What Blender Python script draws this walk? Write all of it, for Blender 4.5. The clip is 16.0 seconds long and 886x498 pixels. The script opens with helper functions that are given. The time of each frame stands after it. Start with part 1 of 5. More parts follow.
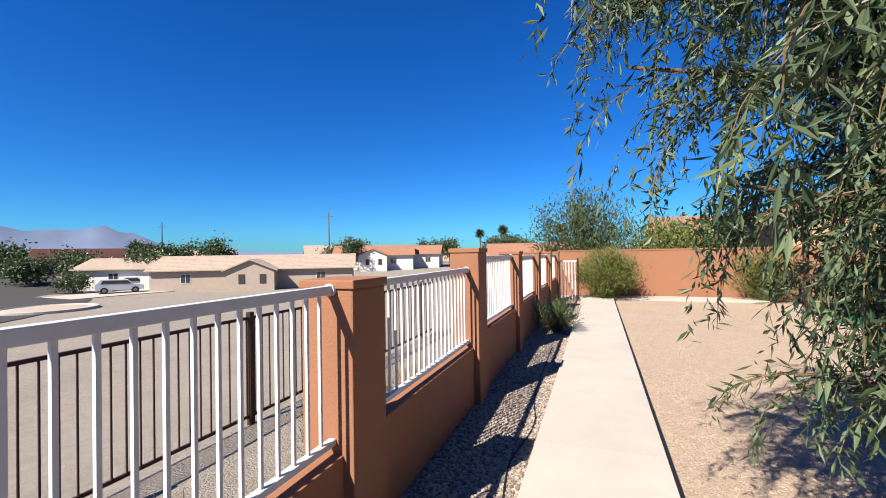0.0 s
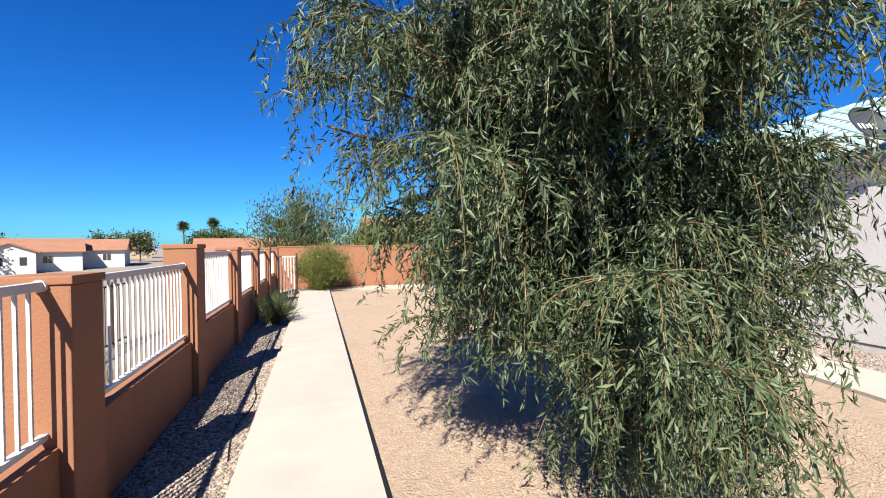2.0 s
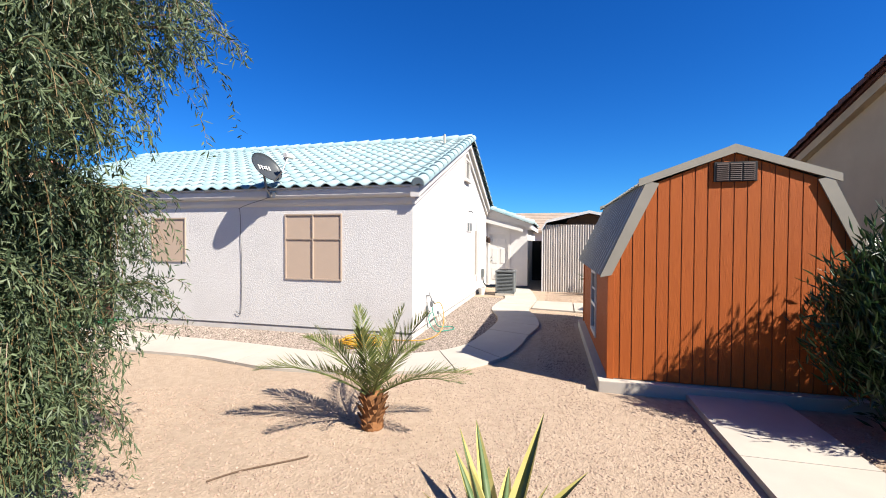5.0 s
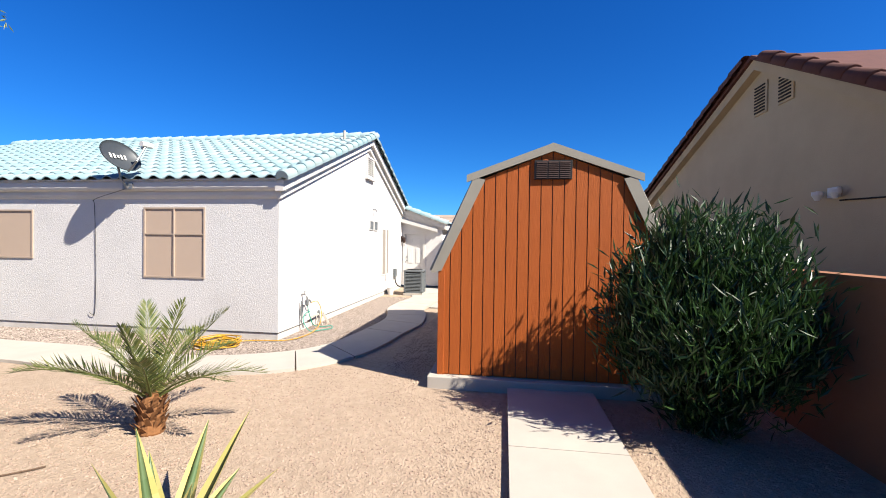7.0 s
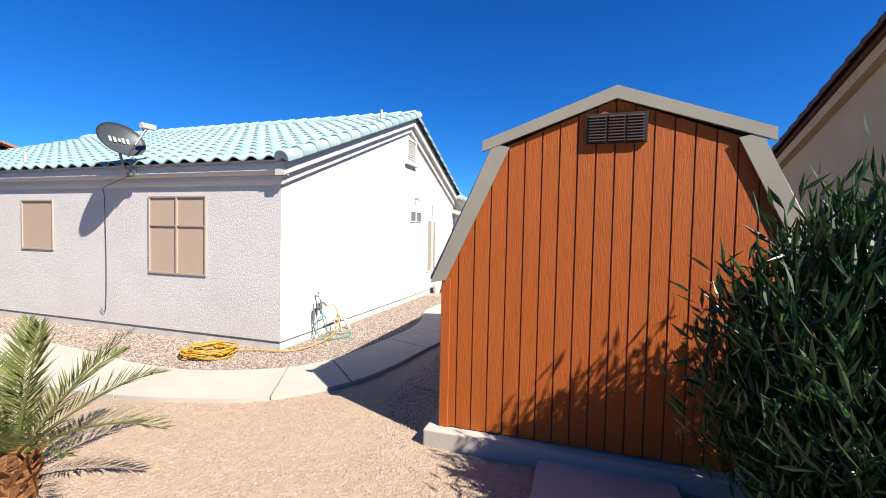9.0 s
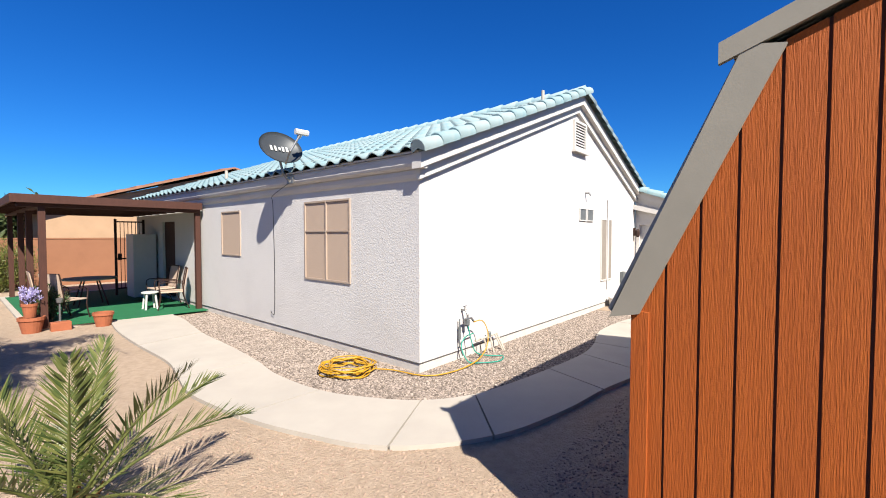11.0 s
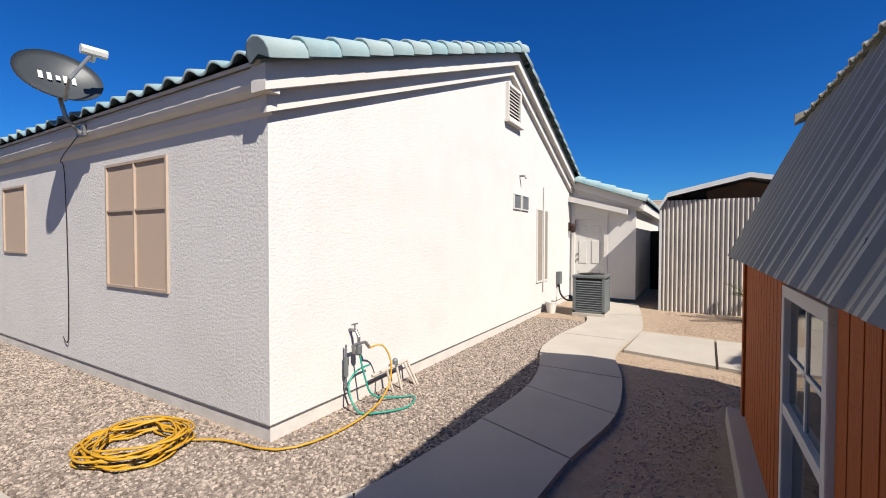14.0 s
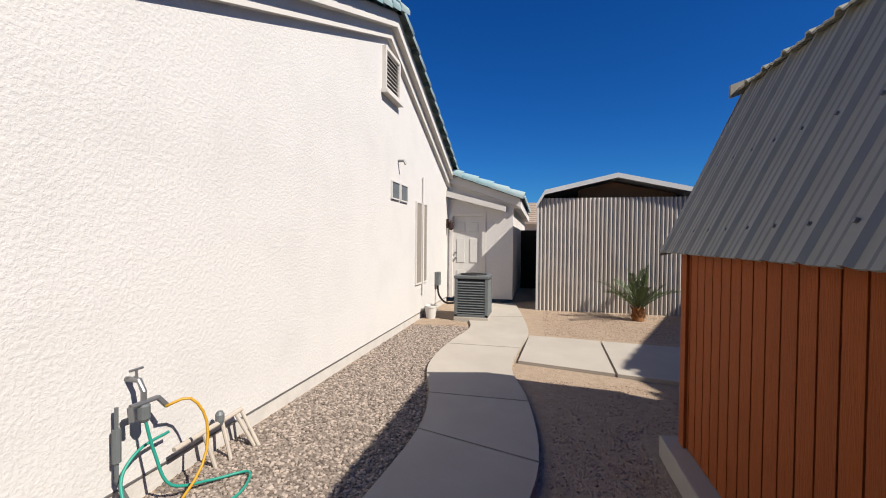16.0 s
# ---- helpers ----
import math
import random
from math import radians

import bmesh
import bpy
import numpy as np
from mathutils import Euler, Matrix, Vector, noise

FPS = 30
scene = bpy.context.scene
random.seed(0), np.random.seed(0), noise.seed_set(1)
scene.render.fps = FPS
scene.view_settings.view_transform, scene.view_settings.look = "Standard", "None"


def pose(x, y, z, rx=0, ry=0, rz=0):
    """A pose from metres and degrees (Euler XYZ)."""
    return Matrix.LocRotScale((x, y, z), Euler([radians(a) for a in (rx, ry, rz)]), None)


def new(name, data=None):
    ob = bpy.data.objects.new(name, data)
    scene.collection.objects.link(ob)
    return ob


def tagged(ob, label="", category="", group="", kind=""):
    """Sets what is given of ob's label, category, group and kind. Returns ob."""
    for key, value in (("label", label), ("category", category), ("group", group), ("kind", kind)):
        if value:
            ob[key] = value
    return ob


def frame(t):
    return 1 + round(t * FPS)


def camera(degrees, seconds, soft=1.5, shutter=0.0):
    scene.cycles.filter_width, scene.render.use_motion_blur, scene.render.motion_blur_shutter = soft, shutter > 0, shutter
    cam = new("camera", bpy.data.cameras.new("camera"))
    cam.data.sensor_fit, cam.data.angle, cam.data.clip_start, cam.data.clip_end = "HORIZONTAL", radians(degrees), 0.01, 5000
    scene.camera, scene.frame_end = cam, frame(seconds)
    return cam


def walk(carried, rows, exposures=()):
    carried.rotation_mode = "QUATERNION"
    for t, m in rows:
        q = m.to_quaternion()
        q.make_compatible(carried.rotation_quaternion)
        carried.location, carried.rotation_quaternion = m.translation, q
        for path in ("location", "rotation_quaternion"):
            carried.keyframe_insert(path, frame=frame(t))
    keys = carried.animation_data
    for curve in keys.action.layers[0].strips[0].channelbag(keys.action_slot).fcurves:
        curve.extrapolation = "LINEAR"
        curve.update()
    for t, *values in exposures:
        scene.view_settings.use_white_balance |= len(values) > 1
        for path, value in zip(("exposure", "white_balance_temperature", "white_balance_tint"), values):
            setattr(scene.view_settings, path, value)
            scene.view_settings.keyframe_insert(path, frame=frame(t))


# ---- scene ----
cam = camera(92.5, 16.0, soft=1.0)
# seconds, x, y, z, yaw, pitch, roll
ROWS = [
    (0.0, -7.965, -0.241, 1.590, 20.02, 0.54, 0.91),
    (0.5, -7.876, -0.444, 1.594, 19.33, 0.07, 1.75),
    (1.0, -7.800, -0.650, 1.588, 10.53, -0.01, 1.70),
    (1.5, -7.846, -0.907, 1.588, -5.60, -0.75, 1.50),
    (2.0, -7.890, -1.119, 1.594, -16.52, -0.60, 0.80),
    (2.5, -7.903, -1.215, 1.604, -24.12, -0.28, -0.10),
    (3.0, -7.841, -1.200, 1.661, -36.11, -0.45, 0.40),
    (3.5, -7.765, -1.281, 1.725, -53.90, -0.65, 0.70),
    (4.0, -7.661, -1.584, 1.776, -62.14, -1.50, -0.12),
    (4.5, -7.622, -2.033, 1.781, -71.40, -1.40, -0.04),
    (5.0, -7.609, -2.540, 1.779, -75.63, -1.16, -0.26),
    (7.5, -6.829, -4.301, 1.690, -82.03, -0.81, -0.79),
    (8.0, -6.335, -4.474, 1.739, -80.86, -1.60, -0.68),
    (8.5, -5.865, -4.513, 1.759, -79.79, -1.81, -0.74),
    (9.0, -5.458, -4.391, 1.761, -72.10, -2.11, -1.20),
    (9.5, -5.057, -4.259, 1.780, -62.84, -2.36, -0.59),
    (10.0, -4.680, -4.172, 1.764, -54.31, -2.14, -0.09),
    (12.5, -3.170, -3.285, 1.584, -48.28, -1.79, -0.05),
    (13.0, -2.794, -3.116, 1.502, -51.61, -1.53, -0.06),
    (13.5, -2.464, -2.968, 1.489, -55.71, -1.35, -0.13),
    (14.0, -2.162, -2.864, 1.497, -59.40, -1.31, -0.12),
    (14.5, -1.911, -2.741, 1.487, -62.72, -1.37, -0.16),
    (15.0, -1.621, -2.585, 1.455, -68.33, -1.46, -0.20),
    (15.5, -1.274, -2.441, 1.425, -73.00, -1.21, -0.56),
    (16.0, -1.021, -2.269, 1.419, -77.06, -1.15, -0.55),
]
walk(cam, [(t, pose(x, y, z, 90 + pitch, roll, yaw)) for t, x, y, z, yaw, pitch, roll in ROWS],
     [(0, 1.33), (1, 1.35), (2.5, 1.45), (5, 1.44), (9, 1.39), (12.5, 1.05), (14, 0.86), (16, 0.67)])
# -- end of path --

# ---- light ----
SUN_X, SUN_Y = 0.44, 0.98            # metres that a shadow runs east and north for each metre of height
sun_dir = Vector((SUN_X, SUN_Y, -1.0)).normalized()
world = bpy.data.worlds.new("sky")
scene.world = world
world.use_nodes = True
wn = world.node_tree.nodes
sky = wn.new("ShaderNodeTexSky")
sky.sky_type, sky.sun_disc = "NISHITA", False
sky.sun_elevation = math.asin(-sun_dir.z)
sky.sun_rotation = math.atan2(-sun_dir.x, -sun_dir.y)
sky.altitude, sky.air_density, sky.dust_density, sky.ozone_density = 800, 1.0, 0.5, 2.0
wn["Background"].inputs["Strength"].default_value = 0.036
vivid = wn.new("ShaderNodeHueSaturation")
vivid.inputs["Saturation"].default_value = 1.35
world.node_tree.links.new(sky.outputs[0], vivid.inputs["Color"])
deep = wn.new("ShaderNodeMix")
deep.data_type, deep.blend_type = "RGBA", "MULTIPLY"
deep.inputs[0].default_value = 1.0
deep.inputs[7].default_value = (0.335, 0.97, 1.66, 1)
world.node_tree.links.new(vivid.outputs[0], deep.inputs[6])
world.node_tree.links.new(deep.outputs[2], wn["Background"].inputs[0])
sun = new("sun", bpy.data.lights.new("sun", "SUN"))
sun.data.energy, sun.data.angle, sun.data.color = 5.0, radians(0.55), (1.0, 0.93, 0.83)
sun.rotation_euler = sun_dir.to_track_quat("-Z", "Y").to_euler()


# ---- materials ----
ALBEDO = 0.79


def mat(name, color, rough=0.8, metal=0.0, vary=0.15, scale=3.0, bump=0.0, bump_scale=60.0, dist=0.01, tint=None, stain=0.0, stain_scale=0.8, rnd=0.0, spec=0.3, coords="Object", stretch=None, trans=0.0, island=0.0, lace=0.0):
    """A worn surface: grain at one scale, stains at a larger one, relief, and a shift for each piece."""
    m = bpy.data.materials.new(name)
    m.use_nodes = True
    n, l = m.node_tree.nodes, m.node_tree.links
    b = n["Principled BSDF"]
    b.inputs["Roughness"].default_value, b.inputs["Metallic"].default_value = rough, metal
    b.inputs["Specular IOR Level"].default_value = spec
    tc = n.new("ShaderNodeTexCoord")
    src = tc.outputs[coords]
    if stretch:
        mp = n.new("ShaderNodeMapping")
        mp.inputs["Scale"].default_value = stretch
        l.new(src, mp.inputs[0])
        src = mp.outputs[0]

    def noise_tex(s, detail=5.0, rg=0.6):
        t = n.new("ShaderNodeTexNoise")
        t.inputs["Scale"].default_value, t.inputs["Detail"].default_value, t.inputs["Roughness"].default_value = s, detail, rg
        l.new(src, t.inputs["Vector"])
        return t.outputs["Fac"]

    def ramp(fac, lo, hi, a=0.3, c=0.7):
        r = n.new("ShaderNodeMapRange")
        r.inputs[1].default_value, r.inputs[2].default_value, r.inputs[3].default_value, r.inputs[4].default_value = a, c, lo, hi
        l.new(fac, r.inputs[0])
        return r.outputs[0]

    def mix(kind, fac, a, c):
        x = n.new("ShaderNodeMix")
        x.data_type, x.blend_type = "RGBA", kind
        for sock, v in ((x.inputs[0], fac), (x.inputs[6], a), (x.inputs[7], c)):
            if hasattr(v, "links"):
                l.new(v, sock)
            else:
                sock.default_value = v if not isinstance(v, tuple) or len(v) == 4 else (*v, 1)
        return x.outputs[2]
    tint = tint or tuple(c * 0.62 for c in color)
    color, tint = tuple(c * ALBEDO for c in color), tuple(c * ALBEDO for c in tint)
    col = mix("MIX", ramp(noise_tex(scale), 0.0, vary * 2), (*color, 1), (*tint, 1))
    if stain:
        col = mix("MIX", ramp(noise_tex(stain_scale, 3.0), 0.0, stain, 0.45, 0.75), col, (*(c * 0.55 for c in color), 1))
    if rnd:
        oi = n.new("ShaderNodeObjectInfo")
        col = mix("MIX", ramp(oi.outputs["Random"], 0.0, rnd, 0.0, 1.0), col, (*tint, 1))
    if island:
        ge = n.new("ShaderNodeNewGeometry")
        col = mix("MIX", ramp(ge.outputs["Random Per Island"], 0.0, island, 0.0, 1.0), col, (*tint, 1))
    l.new(col, b.inputs["Base Color"])
    if bump:
        bp = n.new("ShaderNodeBump")
        bp.inputs["Strength"].default_value, bp.inputs["Distance"].default_value = bump, dist
        height = noise_tex(bump_scale, 4.0)
        if lace:                         # flattened plateaus of trowelled stucco over the grain
            flat = ramp(noise_tex(lace, 4.0, 0.6), 0.0, 1.0, 0.42, 0.6)
            add = n.new("ShaderNodeMath")
            add.operation = "MULTIPLY_ADD"
            add.inputs[1].default_value = 0.3
            l.new(height, add.inputs[0])
            l.new(flat, add.inputs[2])
            height = add.outputs[0]
        l.new(height, bp.inputs["Height"])
        l.new(bp.outputs[0], b.inputs["Normal"])
    if trans:
        b.inputs["Transmission Weight"].default_value = trans
    return m


def leaf_mat(name, color, tint, rough=0.45, spec=0.4):
    """Leaves: each its own green, some light passing through."""
    m = bpy.data.materials.new(name)
    m.use_nodes = True
    n, l = m.node_tree.nodes, m.node_tree.links
    b = n["Principled BSDF"]
    g = n.new("ShaderNodeNewGeometry")
    r = n.new("ShaderNodeValToRGB")
    r.color_ramp.elements[0].color, r.color_ramp.elements[1].color = (*color, 1), (*tint, 1)
    l.new(g.outputs["Random Per Island"], r.inputs[0])
    l.new(r.outputs[0], b.inputs["Base Color"])
    b.inputs["Roughness"].default_value, b.inputs["Specular IOR Level"].default_value = rough, spec
    t = n.new("ShaderNodeBsdfTranslucent")
    l.new(r.outputs[0], t.inputs[0])
    a = n.new("ShaderNodeMixShader")
    a.inputs[0].default_value = 0.22
    l.new(b.outputs[0], a.inputs[1])
    l.new(t.outputs[0], a.inputs[2])
    l.new(a.outputs[0], n["Material Output"].inputs[0])
    return m


# stucco's fine grey specks paint the small shade of its rough relief into the colour
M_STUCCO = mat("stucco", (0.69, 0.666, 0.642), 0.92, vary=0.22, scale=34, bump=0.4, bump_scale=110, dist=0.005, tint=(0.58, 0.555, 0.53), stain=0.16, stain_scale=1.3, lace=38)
M_TRIM = mat("painted_trim", (0.68, 0.65, 0.612), 0.85, vary=0.12, scale=2.0, bump=0.4, bump_scale=70, dist=0.008, tint=(0.54, 0.495, 0.45), stain=0.15)
M_FOUND = mat("foundation_band", (0.65, 0.61, 0.565), 0.9, vary=0.25, scale=4, bump=0.5, bump_scale=40)
M_TILE = mat("aqua_roof_tile", (0.21, 0.37, 0.41), 0.8, vary=0.3, scale=6, bump=0.3, bump_scale=50, tint=(0.37, 0.425, 0.42), stain=0.3, stain_scale=2.5, rnd=0.6)
M_TILE_R = mat("terracotta_roof_tile", (0.42, 0.21, 0.13), 0.85, vary=0.35, scale=5, bump=0.3, rnd=0.3, stain=0.3)
M_TILE_B = mat("brown_roof_tile", (0.128, 0.048, 0.036), 0.85, vary=0.35, scale=5, bump=0.3, rnd=0.4)
M_TILE_T = mat("tan_roof_tile", (0.48, 0.375, 0.29), 0.9, vary=0.3, scale=2, bump=0.2, stain=0.2)
M_CONC = mat("concrete", (0.5, 0.455, 0.39), 0.9, vary=0.22, scale=2.2, bump=0.35, bump_scale=90, dist=0.004, stain=0.22, stain_scale=0.9, tint=(0.385, 0.345, 0.3), rnd=0.22)
M_SAND = mat("desert_ground", (0.5, 0.385, 0.28), 0.97, vary=0.4, scale=14, bump=1.0, bump_scale=45, dist=0.025, tint=(0.35, 0.258, 0.18), stain=0.3, stain_scale=0.5)
M_LOT = mat("grey_gravel_lot", (0.33, 0.285, 0.235), 0.97, vary=0.4, scale=9, bump=1.0, bump_scale=40, dist=0.03, tint=(0.22, 0.185, 0.15), stain=0.35, stain_scale=0.4)
M_STONE = mat("river_stone", (0.52, 0.43, 0.36), 0.9, vary=0.1, scale=30, tint=(0.1, 0.078, 0.064), stain=0.3, stain_scale=5, island=0.95)
M_ROCKBED = mat("stone_bedding", (0.36, 0.295, 0.24), 0.95, vary=0.35, scale=60, bump=1.0, bump_scale=70, dist=0.012, tint=(0.12, 0.1, 0.088), stain=0.3, stain_scale=3)
M_PEBBLE = mat("pebble", (0.5, 0.38, 0.29), 0.95, vary=0.2, scale=9, tint=(0.288, 0.2, 0.148), stain=0.2, stain_scale=20, island=0.8)
M_BLOCK = mat("block_wall_paint", (0.32, 0.148, 0.08), 0.92, vary=0.22, scale=3, bump=0.6, bump_scale=60, dist=0.006, tint=(0.264, 0.116, 0.064), stain=0.2)
M_WHITE = mat("white_metal_paint", (0.666, 0.666, 0.666), 0.45, vary=0.12, scale=6, tint=(0.495, 0.477, 0.45), stain=0.2, stain_scale=8)
M_IRON = mat("dark_iron", (0.04, 0.0176, 0.0128), 0.6, vary=0.3, scale=9)
M_ORANGE = mat("orange_siding", (0.45, 0.108, 0.0115), 0.75, vary=0.3, scale=4, bump=0.9, bump_scale=9, dist=0.006, tint=(0.336, 0.068, 0.0112), stain=0.2, stain_scale=0.6, rnd=0.2, stretch=(26, 26, 1.3))
M_SHEDTRIM = mat("taupe_trim", (0.336, 0.308, 0.248), 0.7, vary=0.15, scale=4, bump=0.12, bump_scale=90, dist=0.004, stain=0.2, rnd=0.2)
M_ROOFMETAL = mat("grey_ribbed_metal", (0.43, 0.42, 0.345), 0.5, 0.1, vary=0.2, scale=2.5, tint=(0.29, 0.28, 0.235), stain=0.25, stain_scale=1.6, bump=0.1, bump_scale=6)
M_CORR = mat("corrugated_tan_metal", (0.64, 0.59, 0.53), 0.55, 0.15, vary=0.2, scale=3, stain=0.25, stain_scale=1.2, rnd=0.2)
M_CPWHITE = mat("carport_white_metal", (0.675, 0.675, 0.666), 0.5, vary=0.15, scale=3)
M_BROWN = mat("brown_stained_wood", (0.084, 0.032, 0.0208), 0.7, vary=0.35, scale=6, bump=0.4, bump_scale=20, stretch=(6, 6, 1), rnd=0.2)
M_BROWNPLY = mat("brown_plywood", (0.3, 0.17, 0.1), 0.8, vary=0.3, scale=4, stain=0.2)
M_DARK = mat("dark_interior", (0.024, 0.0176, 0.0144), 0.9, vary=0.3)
M_SCREEN = mat("tan_sun_screen", (0.5, 0.38, 0.29), 0.85, vary=0.12, scale=5, bump=0.35, bump_scale=500, dist=0.002, tint=(0.45, 0.335, 0.255))
M_TAUPE = mat("taupe_sun_screen", (0.296, 0.26, 0.22), 0.85, vary=0.15, scale=5, bump=0.35, bump_scale=500, dist=0.002)
M_SCREENF = mat("tan_screen_frame", (0.46, 0.36, 0.28), 0.6, vary=0.15, scale=6)
M_VINYL = mat("white_vinyl", (0.684, 0.666, 0.63), 0.4, vary=0.1, scale=5)
M_GREEN = mat("green_outdoor_carpet", (0.0144, 0.152, 0.06), 0.97, vary=0.3, scale=9, bump=0.5, bump_scale=250, dist=0.004)
M_ACGREY = mat("grey_ac_steel", (0.176, 0.192, 0.196), 0.5, 0.2, vary=0.2, scale=8, stain=0.15, stain_scale=4)
M_BLACK = mat("black_rubber", (0.0144, 0.0144, 0.0144), 0.6, vary=0.2)
M_STEEL = mat("galvanised_steel", (0.32, 0.32, 0.32), 0.4, 0.7, vary=0.25, scale=8)
M_DISH = mat("grey_dish", (0.06, 0.068, 0.075), 0.45, 0.1, vary=0.15, scale=5)
M_YHOSE = mat("yellow_hose", (0.56, 0.3, 0.02), 0.45, vary=0.15, scale=8)
M_THOSE = mat("teal_hose", (0.024, 0.288, 0.216), 0.45, vary=0.15, scale=8)
M_PVC = mat("white_pvc_pipe", (0.528, 0.464, 0.392), 0.5, vary=0.2, scale=8)
M_POT = mat("terracotta", (0.4, 0.128, 0.06), 0.85, vary=0.25, scale=9)
M_BARK = mat("bark", (0.16, 0.104, 0.068), 0.95, vary=0.4, scale=8, bump=0.8, bump_scale=30, dist=0.02, stretch=(3, 3, 0.6))
M_PALMBOOT = mat("palm_boot", (0.288, 0.128, 0.048), 0.95, vary=0.4, scale=14, bump=0.6, bump_scale=50)
M_ASPHALT = mat("asphalt", (0.06, 0.056, 0.052), 0.95, vary=0.25, scale=2)
M_NBWALL = mat("beige_stucco", (0.5, 0.375, 0.24), 0.92, vary=0.12, scale=2, bump=0.5, bump_scale=60, stain=0.12)
M_PEACH = mat("peach_stucco", (0.5, 0.33, 0.2), 0.92, vary=0.15, scale=2, bump=0.4, bump_scale=60)
M_TANWALL = mat("tan_stucco", (0.44, 0.352, 0.28), 0.92, vary=0.15, scale=1.5, bump=0.3)
M_FARWHITE = mat("white_house_stucco", (0.702, 0.666, 0.612), 0.92, vary=0.12, scale=1.5)
# distance haze is put into the mountains' blue-grey base colour
M_MOUNT = mat("mountain_haze_tint", (0.17, 0.215, 0.32), 1.0, vary=0.4, scale=0.006, tint=(0.13, 0.165, 0.25), stain=0.3, stain_scale=0.003)
M_CAR = mat("white_car_paint", (0.675, 0.684, 0.702), 0.25, vary=0.05, spec=0.5)
M_LEAF = leaf_mat("eucalyptus_leaf", (0.02, 0.04, 0.017), (0.135, 0.17, 0.085), 0.5, 0.28)
M_OLEANDER = leaf_mat("oleander_leaf", (0.008, 0.022, 0.006), (0.034, 0.075, 0.018), 0.36, 0.4)
M_PALM = leaf_mat("palm_frond", (0.045, 0.075, 0.018), (0.17, 0.175, 0.05))
M_BUSH = leaf_mat("desert_bush_leaf", (0.05, 0.075, 0.014), (0.17, 0.18, 0.035))
M_FARLEAF = leaf_mat("far_leaf", (0.04, 0.064, 0.02), (0.08, 0.104, 0.04))
M_AGAVE = leaf_mat("agave_leaf", (0.08, 0.136, 0.056), (0.112, 0.16, 0.072))
M_AGAVEY = leaf_mat("agave_margin", (0.4, 0.36, 0.112), (0.48, 0.416, 0.16))
M_DRY = leaf_mat("dry_twig", (0.16, 0.104, 0.048), (0.256, 0.176, 0.08))
M_FLOWER = leaf_mat("lavender_flower", (0.28, 0.24, 0.48), (0.48, 0.44, 0.64))


def glass_mat():
    m = bpy.data.materials.new("window_glass")
    m.use_nodes = True
    b = m.node_tree.nodes["Principled BSDF"]
    b.inputs["Base Color"].default_value = (0.035, 0.035, 0.035, 1)
    b.inputs["Roughness"].default_value = 0.058
    b.inputs["Specular IOR Level"].default_value = 0.6
    return m


M_GLASS = glass_mat()


